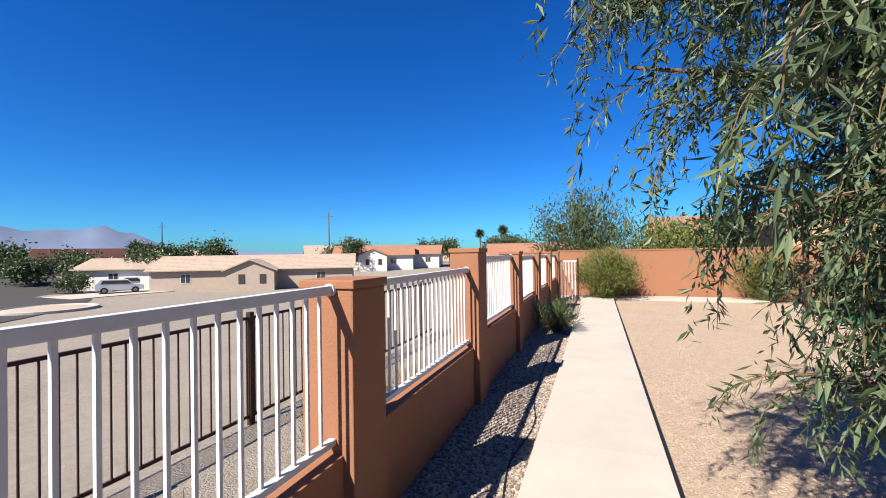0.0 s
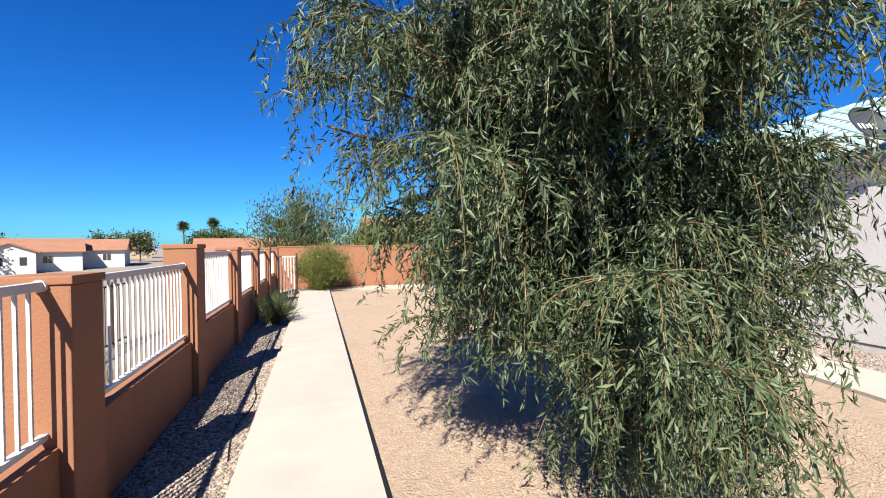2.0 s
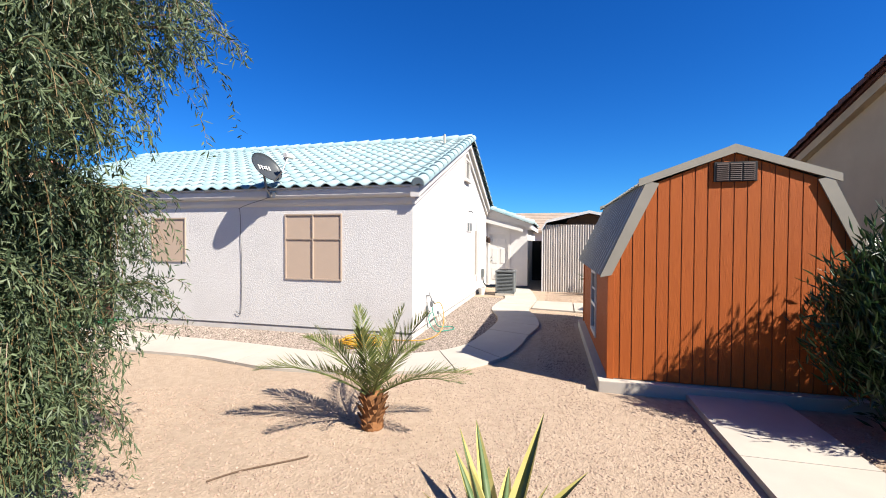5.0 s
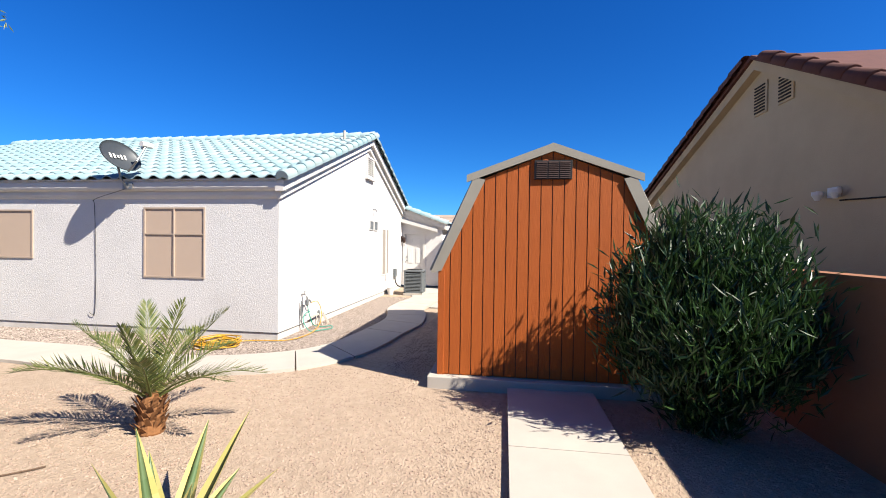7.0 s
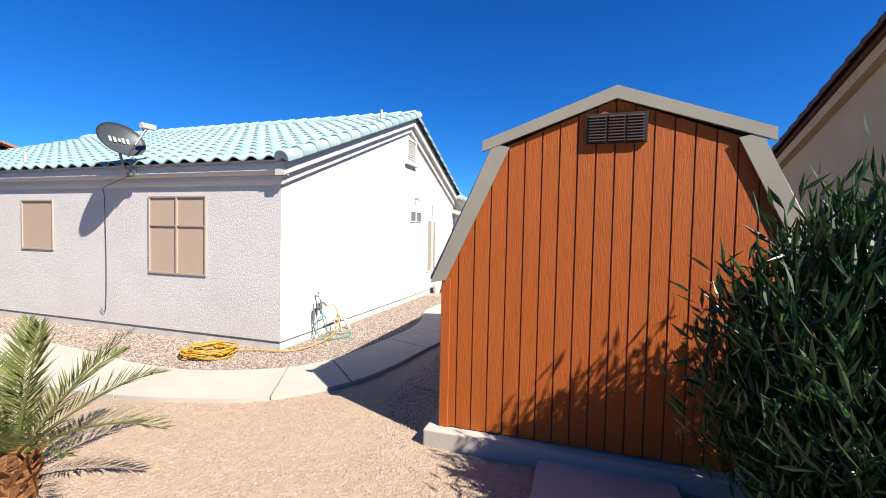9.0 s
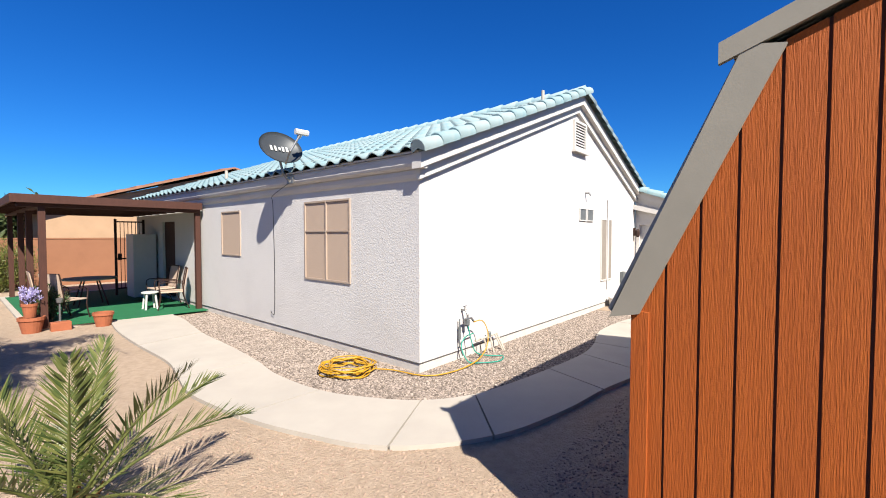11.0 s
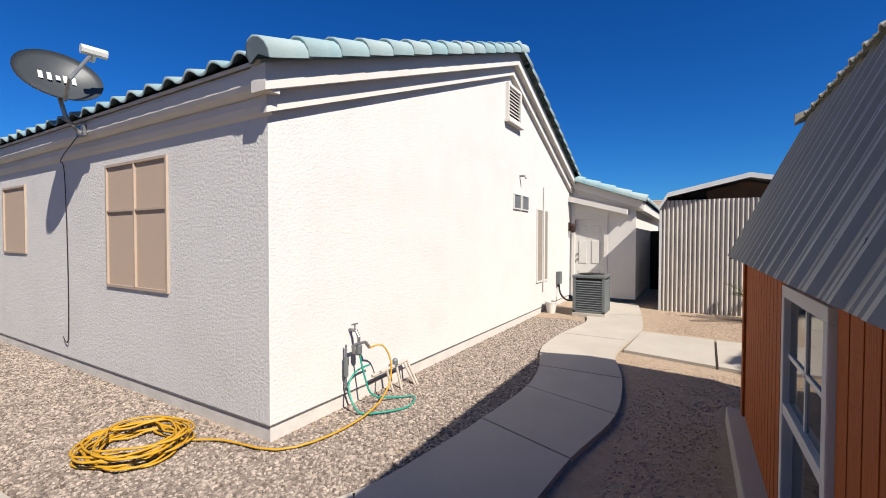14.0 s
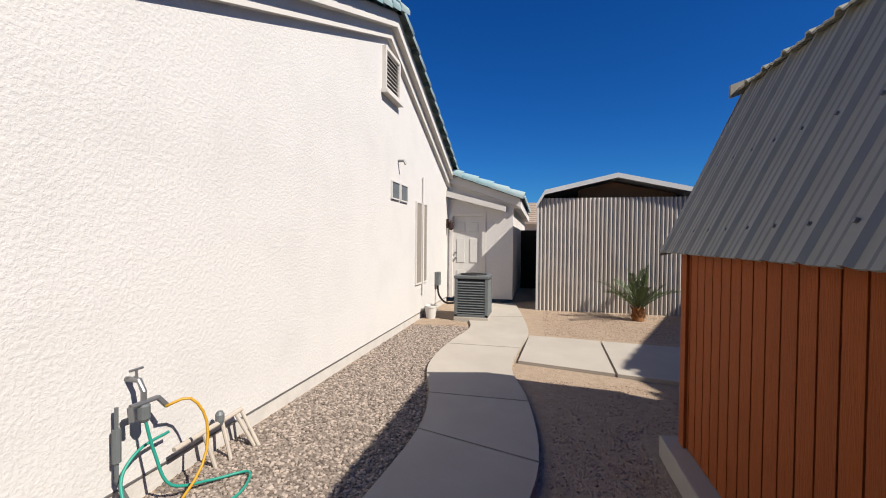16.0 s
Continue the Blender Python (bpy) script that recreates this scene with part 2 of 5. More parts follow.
# ---- mesh helpers ----
class MB:
    """Collects vertices and faces of one mesh."""

    def __init__(self):
        self.v, self.f = [], []

    def add(self, verts, faces):
        k = len(self.v)
        self.v += [tuple(p) for p in verts]
        self.f += [tuple(i + k for i in q) for q in faces]
        return self

    def box(self, a, b, c=0.0):
        """A box from corner a to b, its edges cut by c."""
        (x0, y0, z0), (x1, y1, z1) = [min(p, q) for p, q in zip(a, b)], [max(p, q) for p, q in zip(a, b)]
        if c <= 0:
            return self.add([(x0, y0, z0), (x1, y0, z0), (x1, y1, z0), (x0, y1, z0), (x0, y0, z1), (x1, y0, z1), (x1, y1, z1), (x0, y1, z1)],
                            [(3, 2, 1, 0), (4, 5, 6, 7), (0, 1, 5, 4), (1, 2, 6, 5), (2, 3, 7, 6), (3, 0, 4, 7)])
        bm = bmesh.new()
        bmesh.ops.create_cube(bm, size=1.0)
        for p in bm.verts:
            p.co = Vector((x0 + (p.co.x + .5) * (x1 - x0), y0 + (p.co.y + .5) * (y1 - y0), z0 + (p.co.z + .5) * (z1 - z0)))
        bmesh.ops.bevel(bm, geom=bm.edges[:], offset=c, segments=2, affect="EDGES", profile=0.6)
        bm.verts.index_update()
        self.add([p.co[:] for p in bm.verts], [tuple(q.index for q in f.verts) for f in bm.faces])
        bm.free()
        return self

    def prism(self, pts, axis, lo, hi):
        """A polygon, given in the two other axes, pushed out along an axis."""
        k = "xyz".index(axis)
        n = len(pts)

        def put(p, w):
            q = list(p)
            q.insert(k, w)
            return q
        vs = [put(p, lo) for p in pts] + [put(p, hi) for p in pts]
        area = sum(pts[i][0] * pts[(i + 1) % n][1] - pts[(i + 1) % n][0] * pts[i][1] for i in range(n))
        if (area > 0) == (k == 1):
            vs = [put(p, lo) for p in pts[::-1]] + [put(p, hi) for p in pts[::-1]]
        fs = [tuple(range(n - 1, -1, -1)), tuple(range(n, 2 * n))] + [(i, (i + 1) % n, n + (i + 1) % n, n + i) for i in range(n)]
        return self.add(vs, fs)

    def tube(self, pts, r, seg=8, r_end=None, cap=True):
        pts = [Vector(p) for p in pts]
        n = len(pts)
        vs = []
        side = None
        for i, p in enumerate(pts):
            d = (pts[min(i + 1, n - 1)] - pts[max(i - 1, 0)]).normalized()
            if side is None:
                side = d.orthogonal().normalized()
            side = (side - d * side.dot(d)).normalized()
            up = d.cross(side)
            rr = r if r_end is None else r + (r_end - r) * i / (n - 1)
            vs += [p + (side * math.cos(a) + up * math.sin(a)) * rr for a in (2 * math.pi * j / seg for j in range(seg))]
        fs = [(i * seg + j, i * seg + (j + 1) % seg, (i + 1) * seg + (j + 1) % seg, (i + 1) * seg + j) for i in range(n - 1) for j in range(seg)]
        if cap:
            fs += [tuple(range(seg - 1, -1, -1)), tuple(range((n - 1) * seg, n * seg))]
        return self.add(vs, fs)

    def lathe(self, profile, c=(0, 0, 0), seg=20):
        """A profile of (radius, height) turned round the vertical."""
        vs = [(c[0] + r * math.cos(a), c[1] + r * math.sin(a), c[2] + z) for r, z in profile for a in (2 * math.pi * j / seg for j in range(seg))]
        n = len(profile)
        fs = [(i * seg + j, i * seg + (j + 1) % seg, (i + 1) * seg + (j + 1) % seg, (i + 1) * seg + j) for i in range(n - 1) for j in range(seg)]
        fs += [tuple(range(seg - 1, -1, -1)), tuple(range((n - 1) * seg, n * seg))]
        return self.add(vs, fs)

    def mesh(self, name, material, smooth=False):
        me = bpy.data.meshes.new(name)
        me.from_pydata(self.v, [], self.f)
        me.materials.append(material)
        if smooth:
            me.polygons.foreach_set("use_smooth", [True] * len(me.polygons))
        me.update()
        return me


def part(name, mb, material, parent=None, label="", smooth=False, at=None):
    ob = new(name, mb if isinstance(mb, bpy.types.Mesh) else mb.mesh(name, material, smooth))
    if parent is not None:
        ob.parent = parent
    if at is not None:
        ob.matrix_basis = at
    if label:
        ob["label"] = label
    return ob


def thing(name, label, category, group="", kind="", at=None):
    e = new(name)
    e.empty_display_size = 0.1
    if at is not None:
        e.matrix_basis = at
    return tagged(e, label, category, group, kind)


def solid(name, mb, material, label, category, group="", kind="", smooth=False, at=None):
    return tagged(part(name, mb, material, None, "", smooth, at), label, category, group, kind)


def smooth_line(pts, n=6):
    """A soft curve through the points."""
    P = [Vector(p) for p in pts]
    out = []
    for i in range(len(P) - 1):
        a, b, c, d = P[max(i - 1, 0)], P[i], P[i + 1], P[min(i + 2, len(P) - 1)]
        for k in range(n):
            t = k / n
            out.append(0.5 * ((2 * b) + (c - a) * t + (2 * a - 5 * b + 4 * c - d) * t * t + (3 * b - a - 3 * c + d) * t ** 3))
    return out + [P[-1]]


# ---- ground ----
GZ = -0.12


def ground_z(x, y):
    """The yard is level; the land falls away beyond the fence to the lower street, and rises again far off."""
    def ease(t):
        t = max(0.0, min(1.0, t))
        return t * t * (3 - 2 * t)
    west = ease((-9.9 - x) / 11.0)
    north = ease((y - 17) / 18)
    z = GZ - 2.3 * max(west, north * .8)
    if -9.6 < x < 12 and -7 < y < 16:
        z += 0.012 * noise.noise((x * 0.9, y * 0.9, 3.0))
    r = math.hypot(x + 8, y)
    if x < -9.9 or y > 17:
        z += 1.5 * ease((r - 58) / 40) + 1.2 * ease((r - 100) / 400)
    return z


def axis_lines(lo, hi, step):
    far = (9, 16, 25, 36, 48, 60, 75, 90, 110, 140, 220, 350, 600, 1200, 2500)
    return [lo - d for d in far[::-1]] + [lo + i * step for i in range(int(round((hi - lo) / step)) + 1)] + [hi + d for d in far]


gx, gy = axis_lines(-20, 14, 0.5), axis_lines(-12, 20, 0.5)
mb = MB()
mb.v = [(x, y, ground_z(x, y)) for y in gy for x in gx]
mb.f = [(j * len(gx) + i, j * len(gx) + i + 1, (j + 1) * len(gx) + i + 1, (j + 1) * len(gx) + i) for j in range(len(gy) - 1) for i in range(len(gx) - 1)]
soil = solid("ground", mb, M_SAND, "pale pinkish-tan desert soil with fine gravel", "ground", kind="structure", smooth=True)
soil.data.materials.append(M_LOT)
for face in soil.data.polygons:
    if face.center.x < -9.5:
        face.material_index = 1

# ---- walkways ----
WALK_Z = -0.075
INNER = [(-.75, 7.6), (-.78, 6.3), (-1.02, 4.6), (-1.1, 3.2), (-1.2, 2.1), (-1.32, 1.3), (-1.28, .4), (-1.06, -.2), (-.73, -.72), (-.2, -1.06), (.5, -1.2), (1.2, -1.28), (2.2, -1.34), (3.0, -1.22), (3.9, -.97), (5.0, -.97), (6.2, -1.1), (7.2, -.9), (9.25, -.55)]
OUTER = [(-1.8, 7.6), (-2.0, 6.0), (-2.05, 4.4), (-2.05, 3.0), (-2.2, 2.1), (-2.3, 1.4), (-2.2, .4), (-2.0, -.4), (-1.65, -1.2), (-.9, -1.78), (0.0, -2.02), (.9, -2.12), (1.9, -2.28), (3.0, -2.18), (4.0, -1.96), (5.0, -2.0), (6.0, -2.1), (7.5, -1.95), (9.25, -1.7)]
N = 5
inn, out = smooth_line([(*p, 0) for p in INNER], N), smooth_line([(*p, 0) for p in OUTER], N)
walkway = thing("pavement_side", "winding pale concrete walkway with troweled joints", "walkway", kind="structure")
cuts = [0, 2, 4, 6, 8, 9, 11, 12, 13, 15, 17, 18]
for a, b in zip(cuts, cuts[1:]):
    i0, i1 = a * N, b * N
    li, lo_ = inn[i0:i1 + 1], out[i0:i1 + 1]
    g = 0.006
    li[0], li[-1] = li[0].lerp(li[1], g * 10), li[-1].lerp(li[-2], g * 10)
    lo_[0], lo_[-1] = lo_[0].lerp(lo_[1], g * 10), lo_[-1].lerp(lo_[-2], g * 10)
    mb = MB()
    n = len(li)
    for k in range(n - 1):
        q = [(li[k].x, li[k].y), (lo_[k].x, lo_[k].y), (lo_[k + 1].x, lo_[k + 1].y), (li[k + 1].x, li[k + 1].y)]
        top = [(x, y, WALK_Z) for x, y in q]
        mb.add(top, [(0, 1, 2, 3)])
        mb.add([top[1], top[2], (*q[2], WALK_Z - 0.12), (*q[1], WALK_Z - 0.12)], [(0, 3, 2, 1)])
        mb.add([top[3], top[0], (*q[0], WALK_Z - 0.12), (*q[3], WALK_Z - 0.12)], [(0, 3, 2, 1)])
    for e, fl in ((0, False), (n - 1, True)):
        mb.add([(li[e].x, li[e].y, WALK_Z), (lo_[e].x, lo_[e].y, WALK_Z), (lo_[e].x, lo_[e].y, WALK_Z - .1), (li[e].x, li[e].y, WALK_Z - .1)], [(0, 1, 2, 3) if fl else (3, 2, 1, 0)])
    part("slab", mb, M_CONC, walkway)
branch = thing("pavement_branch", "short concrete slab branching toward the shed", "walkway", kind="structure")
part("slab", MB().prism([(4.35, -2.02), (5.85, -2.12), (5.75, -3.16), (4.1, -3.12)], "z", WALK_Z - .12, WALK_Z - 0.004), M_CONC, branch)
part("slab", MB().prism([(4.09, -3.15), (5.74, -3.19), (5.6, -4.5), (3.85, -4.35)], "z", WALK_Z - .12, WALK_Z - 0.004), M_CONC, branch)

# long straight path beside the fence
fw = thing("pavement_fence", "long straight pale concrete path beside the fence", "walkway", kind="structure")
y0 = -7.0
while y0 < 14.9:
    y1 = y0 + 1.5
    part("slab", MB().prism([(-8.5, y0 + .005), (-7.48, y0 + .005), (-7.48, y1 - .005), (-8.5, y1 - .005)], "z", -.22, -.05), M_CONC, fw)
    y0 = y1
solid("trim_path_edge", MB().prism([(-7.475, -7), (-7.445, -7), (-7.445, 15.4), (-7.475, 15.4)], "z", -.2, -.075), M_BLACK, "dark edging strip along the concrete path", "edging", kind="structure")
part("slab", MB().prism([(-8.9, 15.51), (-3.0, 15.51), (-3.0, 16.4), (-8.9, 16.4)], "z", -.22, -.052), M_CONC, fw)
sw = thing("pavement_shed", "concrete path leading to the orange shed", "walkway", kind="structure")
for a, b in ((-7.44, -6.1), (-6.09, -4.8), (-4.79, -3.5), (-3.49, -2.0)):
    part("slab", MB().prism([(a, -5.12), (b, -5.12), (b, -4.12), (a, -4.12)], "z", -.22, -.05), M_CONC, sw)

# ---- the house ----
SLOPE, RIDGE_X, EAVE_Z = 0.386, 5.0, 2.725     # roof deck: EAVE_Z above x = -0.3
HOUSE_N = 12.5


def roof_z(x):
    return EAVE_Z + SLOPE * (min(x, 2 * RIDGE_X - x) + 0.3)


def wall_with_holes(mb, axis, lo, hi, u0, u1, z0, z1, holes):
    """A wall along u, lo..hi thick, with openings (u0, u1, z0, z1)."""
    us = sorted({u0, u1, *(h[0] for h in holes), *(h[1] for h in holes)})
    for a, b in zip(us, us[1:]):
        zs = [z0]
        for h in sorted((h for h in holes if h[0] <= a and h[1] >= b), key=lambda h: h[2]):
            zs += [h[2], h[3]]
        zs.append(z1)
        for c, d in zip(zs[::2], zs[1::2]):
            if d > c:
                if axis == "x":
                    mb.box((lo, a, c), (hi, b, d))
                else:
                    mb.box((a, lo, c), (b, hi, d))
    return mb


W1, W2 = (1.466, 2.745, 0.97, 2.30), (5.225, 6.16, 1.283, 2.25)
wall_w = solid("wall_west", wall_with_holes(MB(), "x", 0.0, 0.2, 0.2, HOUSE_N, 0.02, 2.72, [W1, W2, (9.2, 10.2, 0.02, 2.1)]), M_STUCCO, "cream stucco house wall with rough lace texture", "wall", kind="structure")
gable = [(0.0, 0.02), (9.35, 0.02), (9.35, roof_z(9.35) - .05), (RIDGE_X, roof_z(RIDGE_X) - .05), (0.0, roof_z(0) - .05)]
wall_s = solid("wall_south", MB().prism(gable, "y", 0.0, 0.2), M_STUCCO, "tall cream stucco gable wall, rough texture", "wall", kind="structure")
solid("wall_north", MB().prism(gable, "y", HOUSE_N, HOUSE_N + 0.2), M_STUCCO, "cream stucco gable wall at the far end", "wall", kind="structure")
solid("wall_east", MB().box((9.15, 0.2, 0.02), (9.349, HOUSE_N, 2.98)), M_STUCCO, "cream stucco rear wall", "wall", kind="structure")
solid("wall_base", MB().box((0.008, 0.008, -0.3), (9.32, HOUSE_N + .15, 0.0)), M_FOUND, "exposed concrete foundation band", "wall", kind="structure")
scr = MB().box((-0.005, -0.005, 0.008), (9.36, 0.02, 0.018)).box((-0.005, 0.02, 0.008), (0.02, HOUSE_N, 0.018))
solid("trim_screed", scr, M_STEEL, "dark metal weep screed at the stucco's foot", "trim", kind="structure")

# cornice of two stepped bands below the eaves
corn = MB()
corn.prism([(-0.13, 2.745), (-0.13, 2.66), (-0.115, 2.625), (-0.075, 2.595), (0.0, 2.595), (0.0, 2.785), (-0.12, 2.785)], "y", -0.145, HOUSE_N + .2)
corn2 = MB().prism([(-0.05, 2.591), (-0.05, 2.53), (-0.03, 2.48), (0.0, 2.455), (0.0, 2.591)], "y", -0.055, HOUSE_N)
solid("trim_eave", corn, M_TRIM, "moulded cream stucco cornice under the eave", "trim", kind="structure")
solid("trim_eave_lower", corn2, M_TRIM, "lower step of the cream stucco cornice", "trim", kind="structure")


def rake(drop0, drop1, depth, xa=-0.02, xb=9.38):
    """A band that follows the gable's slope."""
    mbr = MB()
    for (x0, x1) in ((xa, RIDGE_X), (RIDGE_X, xb)):
        mbr.prism([(x0, roof_z(x0) - drop1), (x1, roof_z(x1) - drop1), (x1, roof_z(x1) - drop0), (x0, roof_z(x0) - drop0)], "y", -depth, -0.001)
    return mbr


solid("trim_rake", rake(0.004, 0.2, 0.165, -0.142), M_TRIM, "cream stucco band along the gable slope", "trim", kind="structure")
solid("trim_rake_lower", rake(0.2, 0.36, 0.07, -0.062), M_TRIM, "lower cream stucco band along the gable slope", "trim", kind="structure")

# roof deck and tiles
roof = thing("roof", "aqua-painted concrete tile roof, weathered and chalky", "roof", kind="structure")
deck = MB()
for xa, xb in ((-0.15, RIDGE_X), (RIDGE_X, 9.7)):
    deck.prism([(xa, roof_z(xa)), (xb, roof_z(xb)), (xb, roof_z(xb) + .03), (xa, roof_z(xa) + .03)], "y", -0.12, HOUSE_N + .3)
part("roof_deck", deck, M_TRIM, roof)


def s_tile(w=0.33, l=0.47):
    """One S-shaped tile, its lower edge at the origin, running up +x."""
    mbt = MB()
    prof = [(w * t, 0.052 * math.sin(math.pi * min(t / 0.62, 1.0)) - (0.012 * math.sin(math.pi * (t - 0.62) / 0.38) if t > 0.62 else 0)) for t in (i / 9 for i in range(10))]
    n = len(prof)
    vs = []
    for x, dz in ((0, 0.035), (l, 0.0)):
        vs += [(x, y, z + dz) for y, z in prof]
    vs += [(0, y, z + 0.012) for y, z in prof]
    fs = [(i, n + i, n + i + 1, i + 1)[::-1] for i in range(n - 1)] + [(i, i + 1, 2 * n + i + 1, 2 * n + i)[::-1] for i in range(n - 1)]
    return mbt.add(vs, [q[::-1] for q in fs])


TILE = s_tile().mesh("roof_tile", M_TILE, True)
ang = math.degrees(math.atan(SLOPE))
EXPO = 0.41


def tile_pose(row, col):
    d = row * EXPO * math.cos(math.radians(ang))
    return pose(-0.19 + d, -0.05 + col * 0.33, roof_z(-0.19 + d) + 0.035, 0, -ang, 0)


def gable_tiles(parent, mesh, name):
    """Barrel tiles that cover the sloping edge of the gable."""
    up = [(x, 1) for x in np.arange(-0.2, RIDGE_X - 0.1, 0.36)]
    down = [(x, -1) for x in np.arange(9.75, RIDGE_X + 0.1, -0.36)]
    for x, s in up + down:
        part(name, mesh, None, parent, at=pose(x, -0.17, roof_z(x) + 0.035, 0, -ang if s > 0 else ang, 0) @ pose(0, 0, 0, 0, 0, 0 if s > 0 else 180))


def barrel(l=0.46, r0=0.125, r1=0.105):
    mbt = MB()
    seg = 9
    vs = []
    for x, r, dz in ((0, r0, 0.02), (l, r1, 0.0), (0, r0 - .016, 0.02)):
        vs += [(x, -r * math.cos(math.pi * (j / (seg - 1) * 1.25 - .125)), r * math.sin(math.pi * (j / (seg - 1) * 1.25 - .125)) + dz) for j in range(seg)]
    vs.append((0.004, 0, 0.02))
    fs = [(2 * seg + i + 1, 2 * seg + i, 3 * seg) for i in range(seg - 1)] + [(i, i + 1, seg + i + 1, seg + i) for i in range(seg - 1)] + [(i, 2 * seg + i, 2 * seg + i + 1, i + 1) for i in range(seg - 1)]
    return mbt.add(vs, [q[::-1] for q in fs])


BARREL = barrel().mesh("gable_tile", M_TILE, True)
gable_tiles(roof, BARREL, "gable_tile")
for k in range(30):
    part("ridge_tile", BARREL, None, roof, at=pose(RIDGE_X, -0.2 + k * 0.42, roof_z(RIDGE_X) + 0.06, 0, 0, 90))
COLS, ROWS_T = 38, 15
near = [(r, c) for r in range(ROWS_T) for c in range(20)]
for r, c in near:
    part("roof_tile", TILE, None, roof, at=tile_pose(r, c))
rest = MB()
base = s_tile()
for r in range(ROWS_T):
    for c in range(20, COLS):
        m4 = tile_pose(r, c)
        rest.add([(m4 @ Vector(p))[:] for p in base.v], base.f)
tagged(part("roof_tiles_far", rest, M_TILE, roof, smooth=True), kind="stuff")
solid("roof_vent_pipe", MB().lathe([(0.035, 0), (0.035, 0.32)], (RIDGE_X - .6, 0.5, roof_z(RIDGE_X - .6))), M_PVC, "white plumbing vent pipe on the tile roof", "vent pipe")
solid("roof_vent_pipe", MB().lathe([(0.035, 0), (0.035, 0.3)], (0.3, 6.6, roof_z(.3))), M_PVC, "white plumbing vent pipe near the eave", "vent pipe")


def screened_window(name, w, cross, label):
    y0, y1, z0, z1 = w
    t = thing(name, label, "window", kind="structure")
    fr = MB()
    f = 0.028
    for a, b in (((y0, z0), (y1, z0 + f)), ((y0, z1 - f), (y1, z1)), ((y0, z0 + f), (y0 + f, z1 - f)), ((y1 - f, z0 + f), (y1, z1 - f))):
        fr.box((-0.02, a[0], a[1]), (0.06, b[0], b[1]))
    part("window_frame", fr, M_SCREENF, t)
    my, mz = (y0 + y1) / 2, z0 + (z1 - z0) * 0.62
    ys = [y0 + f, my - .014, my + .014, y1 - f] if cross else [y0 + f, y1 - f]
    zs = [z0 + f, mz - .01, mz + .01, z1 - f] if cross else [z0 + f, z1 - f]
    if cross:
        part("mullion", MB().box((-0.022, my - .014, z0 + f), (0.03, my + .014, z1 - f)), M_SCREENF, t)
        part("transom", MB().box((-0.018, y0 + f, mz - .01), (0.03, y1 - f, mz + .01)), M_SCREENF, t)
    for a, b in zip(ys[::2], ys[1::2]):
        for c, d in zip(zs[::2], zs[1::2]):
            part("sun_screen", MB().box((0.0, a, c), (0.006, b, d)), M_SCREEN, t)
    part("pane", MB().box((0.1, y0, z0), (0.11, y1, z1)), M_GLASS, t)


screened_window("window_1", W1, True, "window covered by four tan sun-screen panels")
screened_window("window_2", W2, False, "small window covered by one tan sun screen")
door_p = thing("door_2", "dark closed door under the patio roof", "door", kind="structure")
part("door_leaf", MB().box((0.06, 9.2, 0.02), (0.1, 10.2, 2.1)), M_BROWN, door_p)


def louvre_vent(x0, x1, z0, z1, y):
    t = thing("gable_vent", "louvred attic vent with cream frame in the gable", "vent")
    f = 0.05
    fr = MB()
    for a, b in (((x0, z0), (x1, z0 + f)), ((x0, z1 - f), (x1, z1)), ((x0, z0 + f), (x0 + f, z1 - f)), ((x1 - f, z0 + f), (x1, z1 - f))):
        fr.box((a[0], y - 0.06, a[1]), (b[0], y + .01, b[1]))
    part("frame", fr, M_TRIM, t)
    part("backing", MB().box((x0 + f, y - .012, z0 + f), (x1 - f, y + .005, z1 - f)), M_DARK, t)
    k = 9
    for i in range(k):
        z = z0 + f + (z1 - z0 - 2 * f) * (i + .15) / k
        part("slat", MB().prism([(y - .05, z), (y - .045, z - .008), (y - .013, z + .035), (y - .013, z + .045)], "x", x0 + f, x1 - f), M_TRIM, t)
    part("sill", MB().box((x0 - .04, y - .1, z0 - .05), (x1 + .04, y - .001, z0)), M_TRIM, t)


louvre_vent(4.81, 5.47, 3.6, 4.24, 0.0)

# slender screened window, small bath window, vent pipe and conduit on the gable wall
t = thing("window_3", "tall narrow window with a taupe sun screen", "window", kind="structure")
for a, b in ((6.54, 6.93), (7.03, 7.3)):
    fr = MB()
    for c, d in (((a, .58), (b, .61)), ((a, 2.12), (b, 2.15)), ((a, .61), (a + .03, 2.12)), ((b - .03, .61), (b, 2.12))):
        fr.box((c[0], -0.03, c[1]), (d[0], -.001, d[1]))
    part("window_frame", fr, M_TRIM, t)
    part("sun_screen", MB().box((a + .03, -0.02, .61), (b - .03, -0.001, 2.12)), M_TAUPE, t)
t = thing("window_4", "small white sliding bathroom window", "window", kind="structure")
for a, b in ((5.2, 5.58), (5.63, 6.01)):
    fr = MB()
    for c, d in (((a, 2.06), (b, 2.08)), ((a, 2.33), (b, 2.35)), ((a, 2.08), (a + .02, 2.33)), ((b - .02, 2.08), (b, 2.33))):
        fr.box((c[0], -0.03, c[1]), (d[0], -.001, d[1]))
    part("window_frame", fr, M_VINYL, t)
    part("pane", MB().box((a + .02, -0.016, 2.08), (b - .02, -.001, 2.33)), M_ACGREY, t)
solid("conduit", MB().tube([(6.98, -.03, .35), (6.98, -.03, 2.65)], .018), M_TRIM, "cream electrical conduit running up the wall", "conduit")
solid("wall_pipe_stub", MB().tube([(5.54, .02, 2.7), (5.54, -.1, 2.7), (5.56, -.13, 2.64)], .022), M_STEEL, "short grey pipe stub high on the wall", "pipe")

# ---- the wing with the side door ----
WX = 9.37


